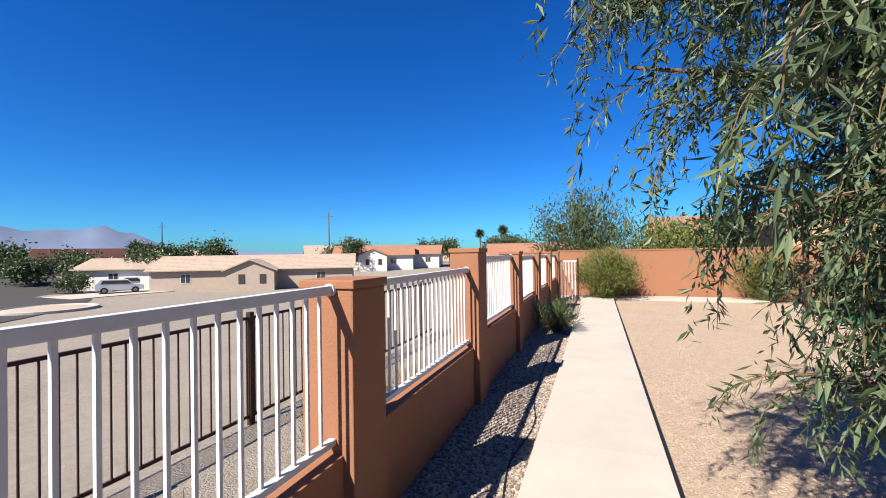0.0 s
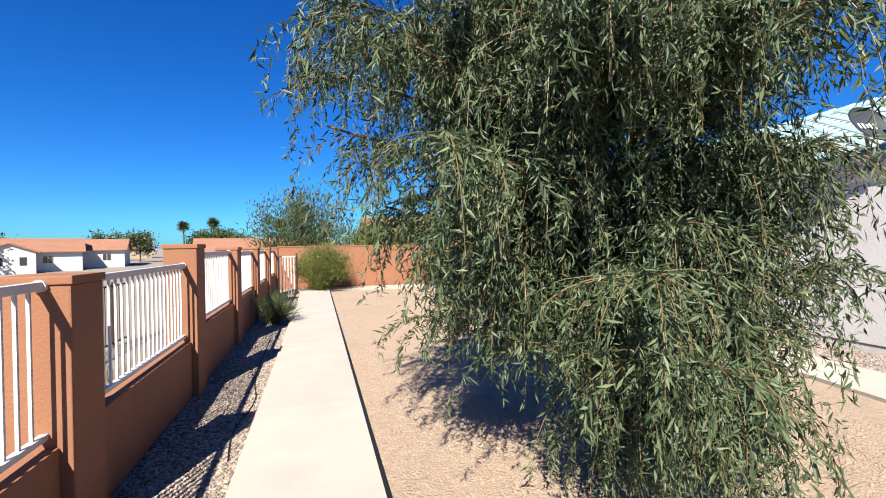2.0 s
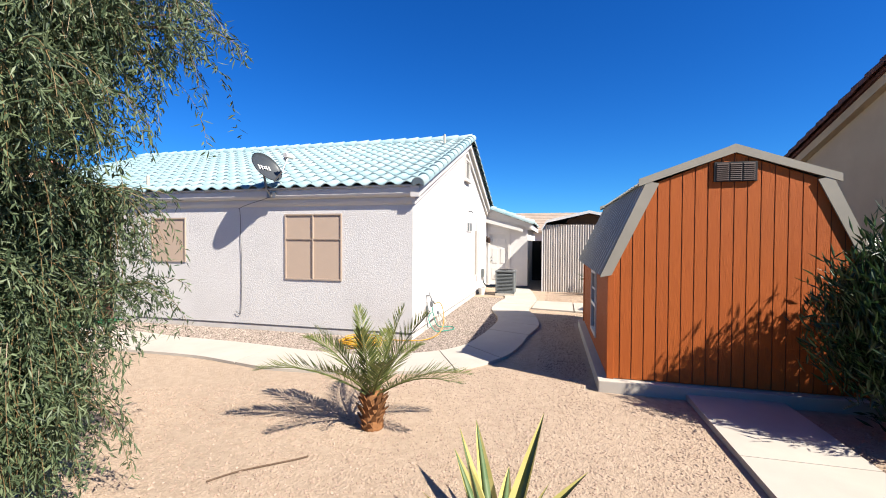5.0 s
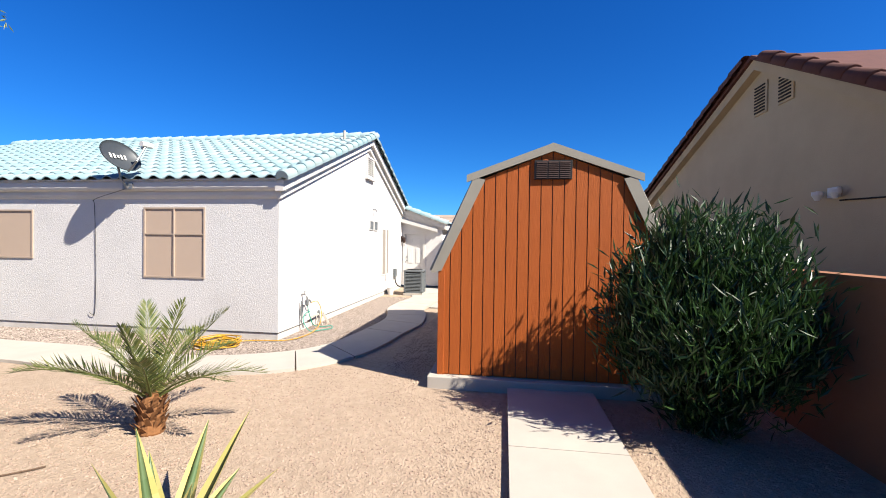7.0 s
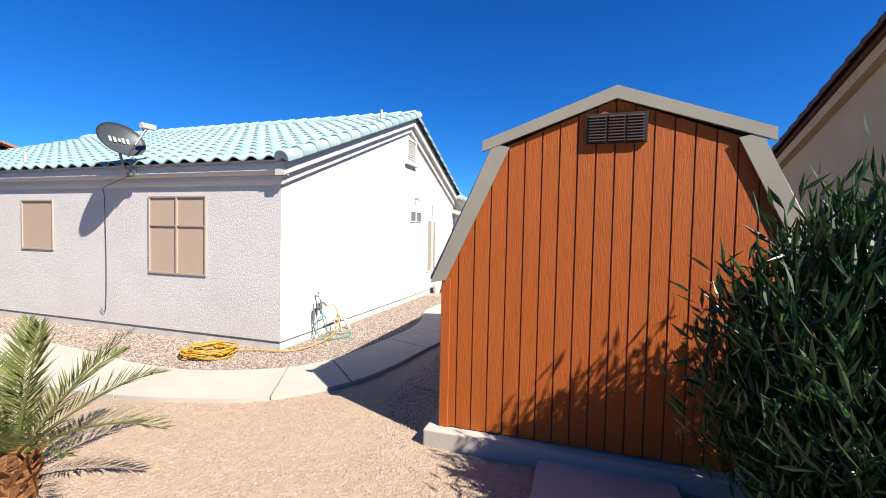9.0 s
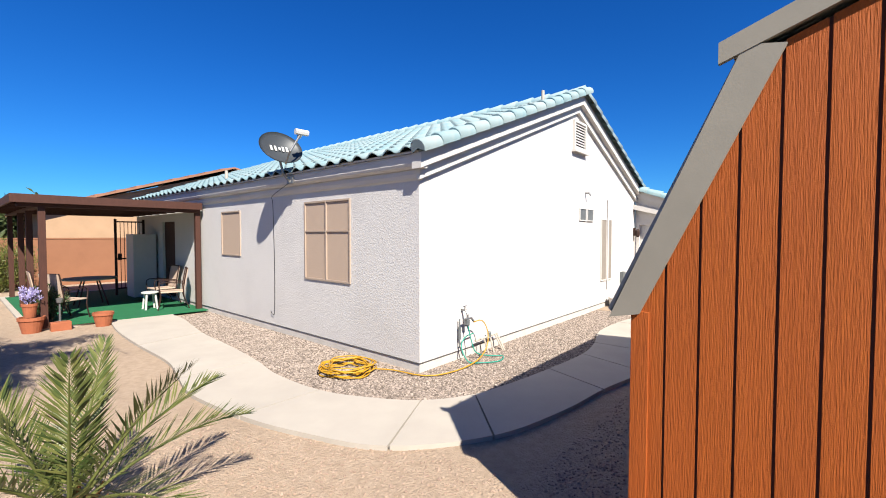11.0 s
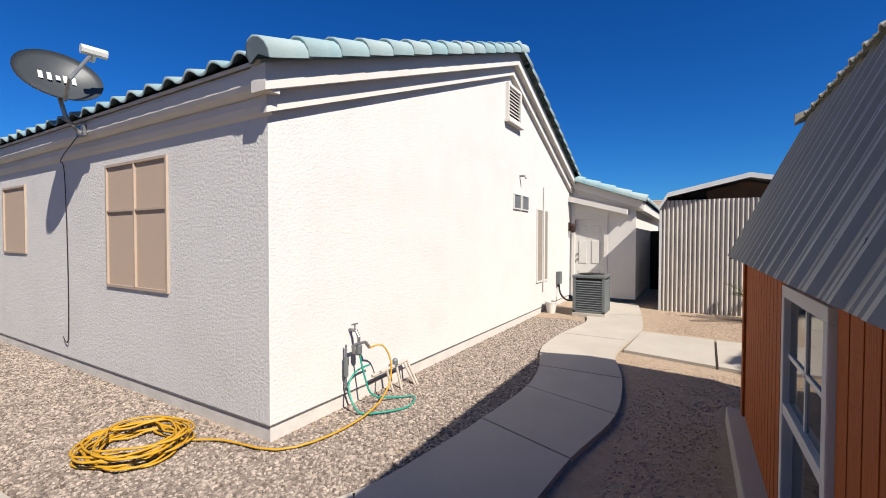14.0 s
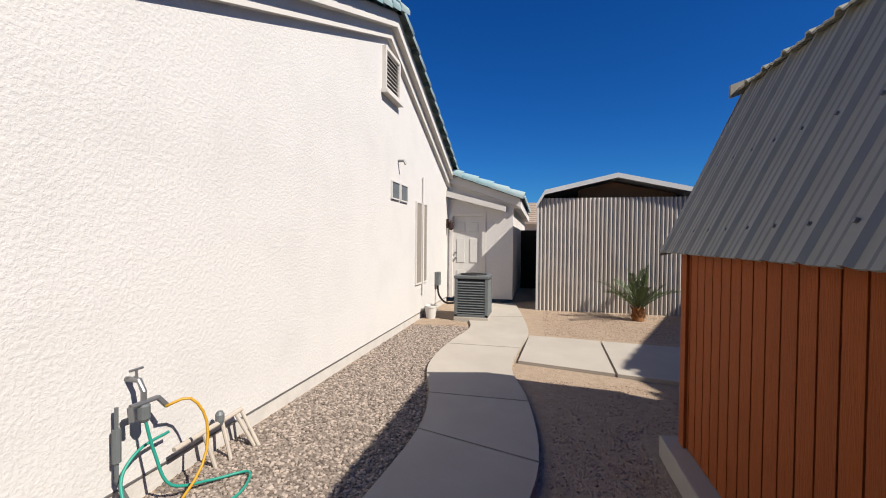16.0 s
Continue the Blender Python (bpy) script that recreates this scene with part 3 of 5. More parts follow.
def wing_z(y):
    return 3.08 + 0.36 * y


wing = [(-1.62, 0.0), (-0.90, 0.0), (-0.90, 2.06), (-0.10, 2.06), (-0.10, 0.0), (0.0, 0.0), (0.0, wing_z(0) - .05), (-1.62, wing_z(-1.62) - .05)]
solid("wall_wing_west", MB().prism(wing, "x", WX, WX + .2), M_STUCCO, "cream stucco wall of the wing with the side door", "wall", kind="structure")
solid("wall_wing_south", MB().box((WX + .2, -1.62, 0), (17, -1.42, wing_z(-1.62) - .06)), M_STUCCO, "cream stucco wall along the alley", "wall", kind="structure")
mbw = MB().prism([(-1.8, wing_z(-1.8)), (0.4, wing_z(.4)), (0.4, wing_z(.4) + .04), (-1.8, wing_z(-1.8) + .04)], "x", WX - .14, 17)
roof2 = thing("roof_wing", "low aqua tile roof over the wing", "roof", kind="structure")
part("roof_deck", mbw, M_DARK, roof2)
wang = math.degrees(math.atan(0.36))
for i in range(6):
    y = -1.86 + i * 0.37
    part("gable_tile", BARREL, None, roof2, at=pose(WX - .15, y, wing_z(y) + .035, 0, 0, 90) @ pose(0, 0, 0, 0, -wang, 0))
for i in range(18):
    part("roof_tile", TILE, None, roof2, at=pose(WX - .05 + i * .33 + .33, -1.88, wing_z(-1.88) + .04, 0, 0, 90) @ pose(0, 0, 0, 0, -wang, 0))
solid("trim_wing", MB().prism([(-1.78, wing_z(-1.78) - .2), (0, wing_z(0) - .2), (0, wing_z(0) - .005), (-1.78, wing_z(-1.78) - .005)], "x", WX - .13, WX - .001), M_TRIM, "cream stucco band on the wing's sloping edge", "trim", kind="structure")
solid("trim_wing_lintel", MB().prism([(-1.45, 2.12), (0, 2.5), (0, 2.64), (-1.45, 2.24)], "x", WX - .24, WX - .001), M_TRIM, "sloping cream stucco ledge above the side door", "trim", kind="structure")
solid("trim_wing_eave", MB().box((WX, -1.8, wing_z(-1.8) - .22), (17, -1.62, wing_z(-1.8) - .01)), M_TRIM, "cream cornice along the wing's eave", "trim", kind="structure")
door = thing("door_1", "closed cream six-panel side door with brass knob", "door", kind="structure")
part("door_leaf", MB().box((WX + .05, -.87, 0.02), (WX + .09, -.13, 2.03)), M_VINYL, door)
fr = MB().box((WX - .02, -.96, 0), (WX + .12, -.87, 2.12)).box((WX - .02, -.13, 0), (WX + .12, -.05, 2.12)).box((WX - .02, -.87, 2.03), (WX + .12, -.13, 2.12))
part("door_frame", fr, M_TRIM, door)
for a, b in ((-.79, -.53), (-.46, -.2)):
    for c, d in ((.2, .72), (.85, 1.5), (1.62, 1.9)):
        part("door_panel", MB().box((WX + .036, a + .03, c + .03), (WX + .05, b - .03, d - .03), .006), M_VINYL, door)
part("door_knob", MB().tube([(WX + .05, -.2, .98), (WX + .0, -.2, .98)], .026), M_STEEL, door, "brass door knob")
part("deadbolt", MB().tube([(WX + .05, -.2, 1.12), (WX + .02, -.2, 1.12)], .026), M_STEEL, door)
lamp = thing("wall_lamp", "small dark outdoor wall lantern beside the door", "lamp")
part("bracket", MB().box((9.18, -.06, 1.72), (9.24, -.001, 1.95)), M_IRON, lamp)
part("lantern", MB().lathe([(.03, 0), (.06, .04), (.06, .18), (.02, .24)], (9.21, -.12, 1.68), 8), M_IRON, lamp)

# ---- air conditioner ----
ac = thing("air_conditioner", "grey outdoor air-conditioning unit with louvred sides on a pad", "air conditioner")
AX0, AX1, AY0, AY1, AZ0, AZ1 = 6.85, 7.5, -1.33, -0.69, -0.02, 0.76
part("pad", MB().box((AX0 - .01, AY0 - .01, -.14), (AX1 + .01, AY1 + .01, AZ0), .01), M_CONC, ac)
part("core", MB().box((AX0 + .04, AY0 + .04, AZ0 + .01), (AX1 - .04, AY1 - .04, AZ1 - .06)), M_BLACK, ac)
for x, y in ((AX0, AY0), (AX1 - .06, AY0), (AX0, AY1 - .06), (AX1 - .06, AY1 - .06)):
    part("corner_post", MB().box((x, y, AZ0), (x + .06, y + .06, AZ1 - .05), .008), M_ACGREY, ac)
part("base_pan", MB().box((AX0, AY0, AZ0 - .001), (AX1, AY1, AZ0 + .05), .008), M_ACGREY, ac)
part("top_cover", MB().box((AX0 - .01, AY0 - .01, AZ1 - .06), (AX1 + .01, AY1 + .01, AZ1), .015), M_ACGREY, ac)
part("fan_guard", MB().lathe([(.26, 0), (.25, .02), (.1, .035), (.03, .035)], ((AX0 + AX1) / 2, (AY0 + AY1) / 2, AZ1 - .002)), M_BLACK, ac)
for i in range(13):
    z = AZ0 + .07 + i * .048
    part("louvre", MB().prism([(AX0 - .004, z), (AX0 + .03, z + .03), (AX0 + .035, z + .024), (AX0 + .002, z - .006)], "y", AY0 + .05, AY1 - .05), M_ACGREY, ac)
    part("louvre", MB().prism([(AY0 - .004, z), (AY0 + .03, z + .03), (AY0 + .035, z + .024), (AY0 + .002, z - .006)], "x", AX0 + .05, AX1 - .05), M_ACGREY, ac)
solid("disconnect_box", MB().box((8.05, -.1, .42), (8.25, -.001, .72), .01), M_ACGREY, "small grey electrical disconnect box on the wall", "electrical box")
solid("ac_line", MB().tube(smooth_line([(8.15, -.05, .42), (8.1, -.1, .2), (7.9, -.3, .08), (7.7, -.6, .12), (7.48, -.9, .16)]), .022), M_BLACK, "black insulated refrigerant line", "pipe")
pot = thing("white_bucket", "chipped white plastic pot under the conduit", "pot")
part("pot_body", MB().lathe([(.085, 0), (.12, .24), (.13, .24), (.13, .27), (.11, .27), (.10, .2)], (6.98, -.2, GZ)), M_VINYL, pot)
solid("ground_dirt", MB().prism([(6.3, -.02), (9.3, -.02), (9.3, -.5), (7.3, -.86), (6.45, -.75)], "z", -.2, -.1), M_SAND, "bare reddish dirt beside the house", "ground", kind="structure")

# ---- satellite dish ----
dish = thing("satellite_dish", "grey elliptical satellite dish on the eave", "satellite dish")
DC = Vector((-0.34, 2.9, 3.22))
face = Vector((-0.08, -0.8, 0.46)).normalized()
side = face.cross(Vector((0, 0, 1))).normalized()
upd = side.cross(face)
mbd = MB()
rings, seg = 6, 28
vs = []
for off in (0.0, -0.014):
    for i in range(rings + 1):
        r = i / rings
        for j in range(seg):
            a = 2 * math.pi * j / seg
            vs.append(DC + side * (.37 * r * math.cos(a)) + upd * (.32 * r * math.sin(a)) + face * (0.1 * r * r - .1 + off))
K = (rings + 1) * seg
fs = []
for o, flip in ((0, 1), (K, -1)):
    for i in range(rings):
        for j in range(seg):
            q = (o + i * seg + j, o + i * seg + (j + 1) % seg, o + (i + 1) * seg + (j + 1) % seg, o + (i + 1) * seg + j)
            fs.append(q[::-flip])
fs += [(rings * seg + j, rings * seg + (j + 1) % seg, K + rings * seg + (j + 1) % seg, K + rings * seg + j) for j in range(seg)]
mbd.add(vs, fs)
part("reflector", mbd, M_DISH, dish, smooth=True)
foot = Vector((-0.15, 2.96, 2.64))
part("mast", MB().tube([foot, foot + Vector((-.12, .02, .16)), DC - face * .16 - upd * .1, DC - face * .12], .022), M_STEEL, dish)
part("mount_plate", MB().box((-.16, 2.86, 2.62), (-.131, 3.06, 2.74), .004), M_STEEL, dish)
lnb = DC + face * .4 - side * .2 + Vector((0, 0, .02))
part("feed_arm", MB().tube([DC - upd * .34 - face * .01, DC - upd * .28 + face * .25, lnb], .018), M_STEEL, dish)
lm = MB().tube([lnb - side * .11, lnb + side * .11], .05)
lm.tube([lnb, lnb - face * .12], .035)
part("receiver", lm, M_VINYL, dish)
for k, (u, w) in enumerate(((-.14, .05), (-.07, .05), (0, .03), (.06, .05), (.13, .05))):
    p = DC + side * -u + face * -.075 + upd * .02
    a, b = side * .018, upd * w
    part("logo_bar", MB().add([p - a - b, p + a - b, p + a + b, p - a + b, p - a - b + face * .004, p + a - b + face * .004, p + a + b + face * .004, p - a + b + face * .004],
                              [(3, 2, 1, 0), (4, 5, 6, 7), (0, 1, 5, 4), (1, 2, 6, 5), (2, 3, 7, 6), (3, 0, 4, 7)]), M_VINYL, dish)
solid("antenna_cable", MB().tube(smooth_line([(-.16, 3.0, 2.63), (-.145, 3.2, 2.58), (-.08, 3.75, 2.44), (-.03, 3.8, 2.3), (-.02, 3.78, 1.2), (-.02, 3.8, .3), (-.03, 3.86, .22), (-.03, 3.92, .27)], 5), .005, 6), M_BLACK, "thin black antenna cable hanging down the wall", "cable")

# ---- the shed ----
SX0, SX1, SYC, SHW = -1.875, 2.2, -4.63, 1.385
shed = thing("shed", "orange wooden gambrel shed with grey ribbed metal roof", "shed")


def shed_top(y, lift=0.0):
    """Underside of the gambrel roof."""
    d = abs(y - SYC)
    return (2.84 - d * 0.385 if d < 0.93 else 2.482 - (d - 0.93) * 2.05) + lift


slab_s = MB().box((SX0 - .12, SYC - SHW - .12, -.2), (SX1 + .1, SYC + SHW + .12, 0.03), .012)
part("slab", slab_s, M_CONC, shed, "grey concrete base slab")
part("inner_frame", MB().prism([(SYC - SHW + .05, .05), (SYC + SHW - .05, .05), (SYC + SHW - .05, shed_top(SYC + SHW - .05) - .02), (SYC + .93, 2.40), (SYC, 2.76), (SYC - .93, 2.40), (SYC - SHW + .05, shed_top(SYC + SHW - .05) - .02)], "x", SX0 + .05, SX1 - .05), M_DARK, shed)


def gable_board(x, thick, y0, y1):
    ys = sorted({y0, y1, *(b for b in (SYC, SYC - .93, SYC + .93) if y0 < b < y1)})
    return MB().prism([(y0, .04), (y1, .04)] + [(y, shed_top(y) - .01) for y in reversed(ys)], "x", x, x + thick)


BW = 2 * SHW / 20
for i in range(20):
    a = SYC - SHW + i * BW
    part("board", gable_board(SX0, .022, a + .006, a + BW - .006), M_ORANGE, shed)
    part("board", gable_board(SX1 - .022, .022, a + .006, a + BW - .006), M_ORANGE, shed)
part("groove_backing", gable_board(SX0 + .012, .03, SYC - SHW, SYC + SHW), M_BROWN, shed, "dark grooves between the boards")
WIN = (-.43, .36, .22, 1.29)
NY = SYC + SHW
k = 34
bw = (SX1 - SX0) / k
for i in range(k):
    a = SX0 + i * bw
    for z0, z1 in (((.04, WIN[2]), (WIN[3], 1.40)) if WIN[0] - .02 < a + bw / 2 < WIN[1] + .02 else ((.04, 1.40),)):
        part("board", MB().box((a + .006, NY - .022, z0), (a + bw - .006, NY, z1)), M_ORANGE, shed)
for i in range(14):
    a = SX0 + i * (SX1 - SX0) / 14
    part("board", MB().box((a + .006, SYC - SHW, .04), (a + (SX1 - SX0) / 14 - .006, SYC - SHW + .022, 1.40)), M_ORANGE, shed)
part("corner_post", MB().box((SX1 - .09, NY, .03), (SX1 + .01, NY + .02, 1.38), .004), M_ORANGE, shed)
part("corner_post", MB().box((SX0 - .012, NY - .07, .03), (SX0 + .01, NY + .012, 1.36), .004), M_ORANGE, shed)
WF = .055
wf = [MB().box((a[0], NY - .05, a[1]), (b[0], NY + .022, b[1]), .006) for a, b in
      (((WIN[0], WIN[2]), (WIN[1], WIN[2] + WF)), ((WIN[0], WIN[3] - WF), (WIN[1], WIN[3])), ((WIN[0], WIN[2] + WF), (WIN[0] + WF, WIN[3] - WF)), ((WIN[1] - WF, WIN[2] + WF), (WIN[1], WIN[3] - WF)))]
win = part("window", wf[0], M_TRIM, shed, "cream vinyl sash window, white grilles")
for piece in wf[1:]:
    part("window_frame", piece, M_TRIM, win)
part("sash_rail", MB().box((WIN[0] + WF, NY - .03, .70), (WIN[1] - WF, NY + .02, .75), .004), M_VINYL, win)
part("pane", MB().box((WIN[0] + WF, NY - .03, WIN[2] + WF), (WIN[1] - WF, NY - .02, .70)), M_GLASS, win)
part("pane", MB().box((WIN[0] + WF, NY - .015, .75), (WIN[1] - WF, NY - .005, WIN[3] - WF)), M_GLASS, win)
part("grille", MB().box((-.045, NY - .018, .75), (-.025, NY + .002, WIN[3] - WF)), M_VINYL, win)
part("grille", MB().box((WIN[0] + WF, NY - .018, .96), (WIN[1] - WF, NY + .002, .98)), M_VINYL, win)


def ribbed(p0, p1, x0, x1, rib=0.23, h=0.02):
    """Ribbed metal sheet between the lines (y, z) p0 and p1, ribs running down the slope."""
    mbr = MB()
    (ya, za), (yb, zb) = p0, p1
    d = Vector((0, yb - ya, zb - za)).normalized()
    nrm = Vector((0, -d.z, d.y))
    if nrm.z < 0:
        nrm = -nrm
    xs = [(x0, 0)]
    x = x0
    while x < x1 - .02:
        for dx, hh in ((.0, 0), (.018, h), (.043, h), (.06, 0)):
            if x + dx < x1:
                xs.append((x + dx + .001, hh))
        for dx in (.115, .17):
            for e, hh in ((0, 0), (.008, h * .25), (.02, h * .25), (.028, 0)):
                if x + dx + e < x1:
                    xs.append((x + dx + e, hh))
        x += rib
    xs.append((x1, 0))
    n = len(xs)
    vs = []
    for (yy, zz), t_ in (((ya, za), 0), ((yb, zb), 0), ((ya, za), .012), ((yb, zb), .012)):
        vs += [Vector((px, yy, zz)) + nrm * (hh + (-t_)) for px, hh in xs]
    fs = []
    for i in range(n - 1):
        fs += [(i, i + 1, n + i + 1, n + i), (2 * n + i, 3 * n + i, 3 * n + i + 1, 2 * n + i + 1), (i, 2 * n + i, 2 * n + i + 1, i + 1), (n + i, n + i + 1, 3 * n + i + 1, 3 * n + i)]
    return mbr.add(vs, fs)


RX0, RX1 = SX0 - .015, SX1 + .22
for s in (1, -1):
    sh = (SYC + s * .95, 2.52)
    ev = (SYC + s * (SHW + .11), 1.35)
    pk = (SYC, 2.89)
    part("lower_roof_sheet", ribbed(ev, sh, RX0, RX1), M_ROOFMETAL, shed)
    for i in range(int((RX1 - RX0) / .23)):
        for u in (.12, .5):
            c = Vector((RX0 + .095 + i * .23, ev[0] + (sh[0] - ev[0]) * u, ev[1] + (sh[1] - ev[1]) * u))
            part("screw", MB().tube([c, c + Vector((0, s * .012, .004))], .009, 6), M_STEEL, shed)
    part("upper_roof_sheet", ribbed((SYC + s * 1.01, 2.515), pk, RX0, RX1), M_ROOFMETAL, shed)
    for x in (RX0 - .02, RX1):
        part("rake_board", MB().prism([(ev[0], ev[1] - .03), (sh[0] + s * .01, sh[1] + .0), (sh[0] - s * .13, sh[1] - .03), (ev[0] - s * .14, ev[1] + .0)], "x", x, x + .02), M_SHEDTRIM, shed)
        part("rake_board", MB().prism([(SYC + s * 1.05, 2.46), (SYC + s * 1.05, 2.55), (SYC, 2.93), (SYC, 2.83)], "x", x - .004, x + .024), M_SHEDTRIM, shed)
part("ridge_cap", MB().prism([(SYC - .12, 2.872), (SYC, 2.922), (SYC + .12, 2.872), (SYC + .12, 2.887), (SYC, 2.937), (SYC - .12, 2.887)], "x", RX0, RX1), M_SHEDTRIM, shed)
sv = part("vent_grille", MB().box((SX0 - .03, SYC - .225, 2.49), (SX0 - .001, SYC + .225, 2.72), .004), M_BLACK, shed, "black louvred plastic vent")
for i in range(9):
    z = 2.505 + i * .023
    for a, b in ((-.2, -.08), (-.065, .055), (.07, .2)):
        part("slat", MB().prism([(SX0 - .04, z), (SX0 - .03, z + .016), (SX0 - .028, z + .012), (SX0 - .034, z - .003)], "y", SYC + a, SYC + b), M_IRON, sv)

# ---- corrugated carport ----
cp = thing("carport", "corrugated tan metal enclosure with a shallow white metal roof", "carport")
CX, CY0, CY1 = 8.72, -5.45, -2.25


def corrugated(y0, y1, z0, z1, x, pitch=0.086, amp=0.026):
    n = int((y1 - y0) / pitch * 8)
    vs = []
    for dx in (0, .004):
        for z in (z0, z1):
            vs += [(x + amp * math.cos(2 * math.pi * (y0 + (y1 - y0) * i / n) / pitch) + dx, y0 + (y1 - y0) * i / n, z) for i in range(n + 1)]
    m_ = n + 1
    fs = [(i, m_ + i, m_ + i + 1, i + 1) for i in range(n)] + [(2 * m_ + i, 2 * m_ + i + 1, 3 * m_ + i + 1, 3 * m_ + i) for i in range(n)]
    return MB().add(vs, [q[::-1] for q in fs])


ys = [CY0 + (CY1 - CY0) * i / 5 for i in range(6)]
for i in range(5):
    part("corrugated_sheet", corrugated(ys[i], ys[i + 1] + .03, -.12, 2.38, CX - .006 * (i % 2)), M_CORR, cp, smooth=True)
cw = (CY0 + CY1) / 2
top = [(CY0 - .08, 2.2), (CY0 + .1, 2.5), (cw, 2.84), (CY1 - .1, 2.5), (CY1 + .08, 2.2)]
for a, b in zip(top, top[1:]):
    part("roof_sheet", MB().prism([a, b, (b[0], b[1] + .035), (a[0], a[1] + .035)], "x", CX - .12, CX + 6), M_CPWHITE, cp)
    part("edge_trim", MB().prism([(a[0], a[1] - .05), (b[0], b[1] - .05), (b[0], b[1] + .05), (a[0], a[1] + .05)], "x", CX - .16, CX - .121), M_CPWHITE, cp)
part("side_panel", MB().box((CX + .05, CY1 - .02, -.12), (CX + 6, CY1 + .02, 2.25)), M_CPWHITE, cp)
part("side_panel", MB().box((CX + .05, CY0 - .02, -.12), (CX + 6, CY0 + .02, 2.25)), M_CPWHITE, cp)
part("back_panel", MB().prism([(CY0, 0), (CY1, 0), (CY1, 2.3), (cw, 2.8), (CY0, 2.3)], "x", CX + 5.9, CX + 5.95), M_BROWN, cp)
part("inner_gable", MB().prism([(cw - 1.3, 2.2), (cw + .75, 2.2), (cw + .75, 2.6), (cw, 2.78), (cw - 1.3, 2.5)], "x", CX + .5, CX + .55), M_BROWNPLY, cp)
part("truss", MB().box((CX + .9, CY0 + .1, 2.42), (CX + .96, CY1 - .1, 2.5)), M_BROWN, cp)
part("corner_post", MB().box((CX - .02, CY1 + .02, -.12), (CX + .06, CY1 + .07, 2.25), .004), M_CPWHITE, cp)

# near-black panel put in for the alley's dark gap, built like a gate
solid("alley_gate", MB().box((13.2, -2.22, -.12), (13.26, -1.64, 1.78), .006), M_DARK, "near-black gate-like panel across the alley", "gate")

# ---- boundary walls ----


def block_wall(name, a, b, z0, z1, label, thick=0.2):
    """A plastered and painted wall with a cap."""
    wall = thing(name, label, "wall", kind="structure")
    a, b = Vector((*a, 0)), Vector((*b, 0))
    d = (b - a).normalized()
    n_ = Vector((-d.y, d.x, 0)) * thick / 2
    L = (b - a).length

    def slab(u0, u1, za, zb, k):
        p = [a + d * u0 - n_ * k, a + d * u1 - n_ * k, a + d * u1 + n_ * k, a + d * u0 + n_ * k]
        return [(q.x, q.y, za) for q in p] + [(q.x, q.y, zb) for q in p]
    F = [(3, 2, 1, 0), (4, 5, 6, 7), (0, 1, 5, 4), (1, 2, 6, 5), (2, 3, 7, 6), (3, 0, 4, 7)]
    core = MB()
    core.add(slab(0, L, z0, z1 - .05, 1.0), F)
    part("core", core, M_BLOCK, wall)
    part("cap", MB().add(slab(0, L, z1 - .05, z1, 1.15), F), M_BLOCK, wall)
    return wall


block_wall("wall_south_yard", (-9.0, -7.1), (7.5, -7.1), -.15, 1.47, "tall brown block wall in deep shade")
block_wall("wall_north_yard", (-9.4, 16.9), (9.5, 16.9), -.2, 1.62, "orange-tan painted block wall in full sun")

# ---- fence ----
FX = -9.39
fence = thing("fence", "white metal picket panels between orange block pillars on a low wall", "fence")
# south and north face of each pillar, its top, and the panel north of it: underside and top
PILL = [(-6.03, -5.66, 1.26, 0.34, 1.21), (-3.44, -3.07, 1.33, 0.43, 1.30), (-0.85, -0.48, 1.39, 0.54, 1.42), (1.76, 2.13, 1.45, 0.57, 1.42), (4.36, 4.73, 1.64, 0.67, 1.54),
        (6.96, 7.33, 1.60, 0.67, 1.51), (9.56, 9.93, 1.59, 0.67, 1.50), (12.14, 12.51, 1.58, 0.67, 1.49), (14.73, 15.10, 1.58, 0.67, 1.49)]
for i, (a, b, zt, zb_p, zt_p) in enumerate(PILL):
    p = part("pillar", MB().box((FX - .17, a, -.4), (FX + .17, b, zt - .05), .012), M_BLOCK, fence)
    part("pillar_cap", MB().box((FX - .182, a - .012, zt - .05), (FX + .182, b + .012, zt), .008), M_BLOCK, p)
    if i + 1 < len(PILL):
        c = PILL[i + 1][0]
        part("low_wall", MB().box((FX - .1, b, -.4), (FX + .1, c, zb_p - .05), .01), M_BLOCK, fence)
        px = FX + .03
        part("top_rail", MB().box((px - .022, b, zt_p - .05), (px + .022, c, zt_p), .005), M_WHITE, fence)
        part("bottom_rail", MB().box((px - .022, b, zb_p), (px + .022, c, zb_p + .035), .005), M_WHITE, fence)
        nb = max(2, round((c - b) / .108))
        for k in range(1, nb):
            y = b + (c - b) * k / nb
            part("picket", MB().box((px - .008, y - .008, zb_p + .035), (px + .008, y + .008, zt_p - .05)), M_WHITE, fence)
        for y in (b + .012, c - .012):
            part("bracket", MB().tube([(px, y - .012, zt_p - .025), (px, y + .012, zt_p - .025)], .036, 10), M_WHITE, fence)
# dark iron fence of the lot below
iron = thing("iron_fence", "low dark iron fence on the sandy lot below", "fence")
IX, IT = -11.6, .92
part("top_rail", MB().box((IX - .015, -4, IT - .03), (IX + .015, 9, IT)), M_IRON, iron)
part("bottom_rail", MB().box((IX - .012, -4, ground_z(IX, 0) + .08), (IX + .012, 9, ground_z(IX, 0) + .11)), M_IRON, iron)
for k in range(6):
    y = -3.9 + k * 2.45
    part("post", MB().box((IX - .03, y - .03, ground_z(IX, y) - .1), (IX + .03, y + .03, IT + .05), .005), M_IRON, iron)
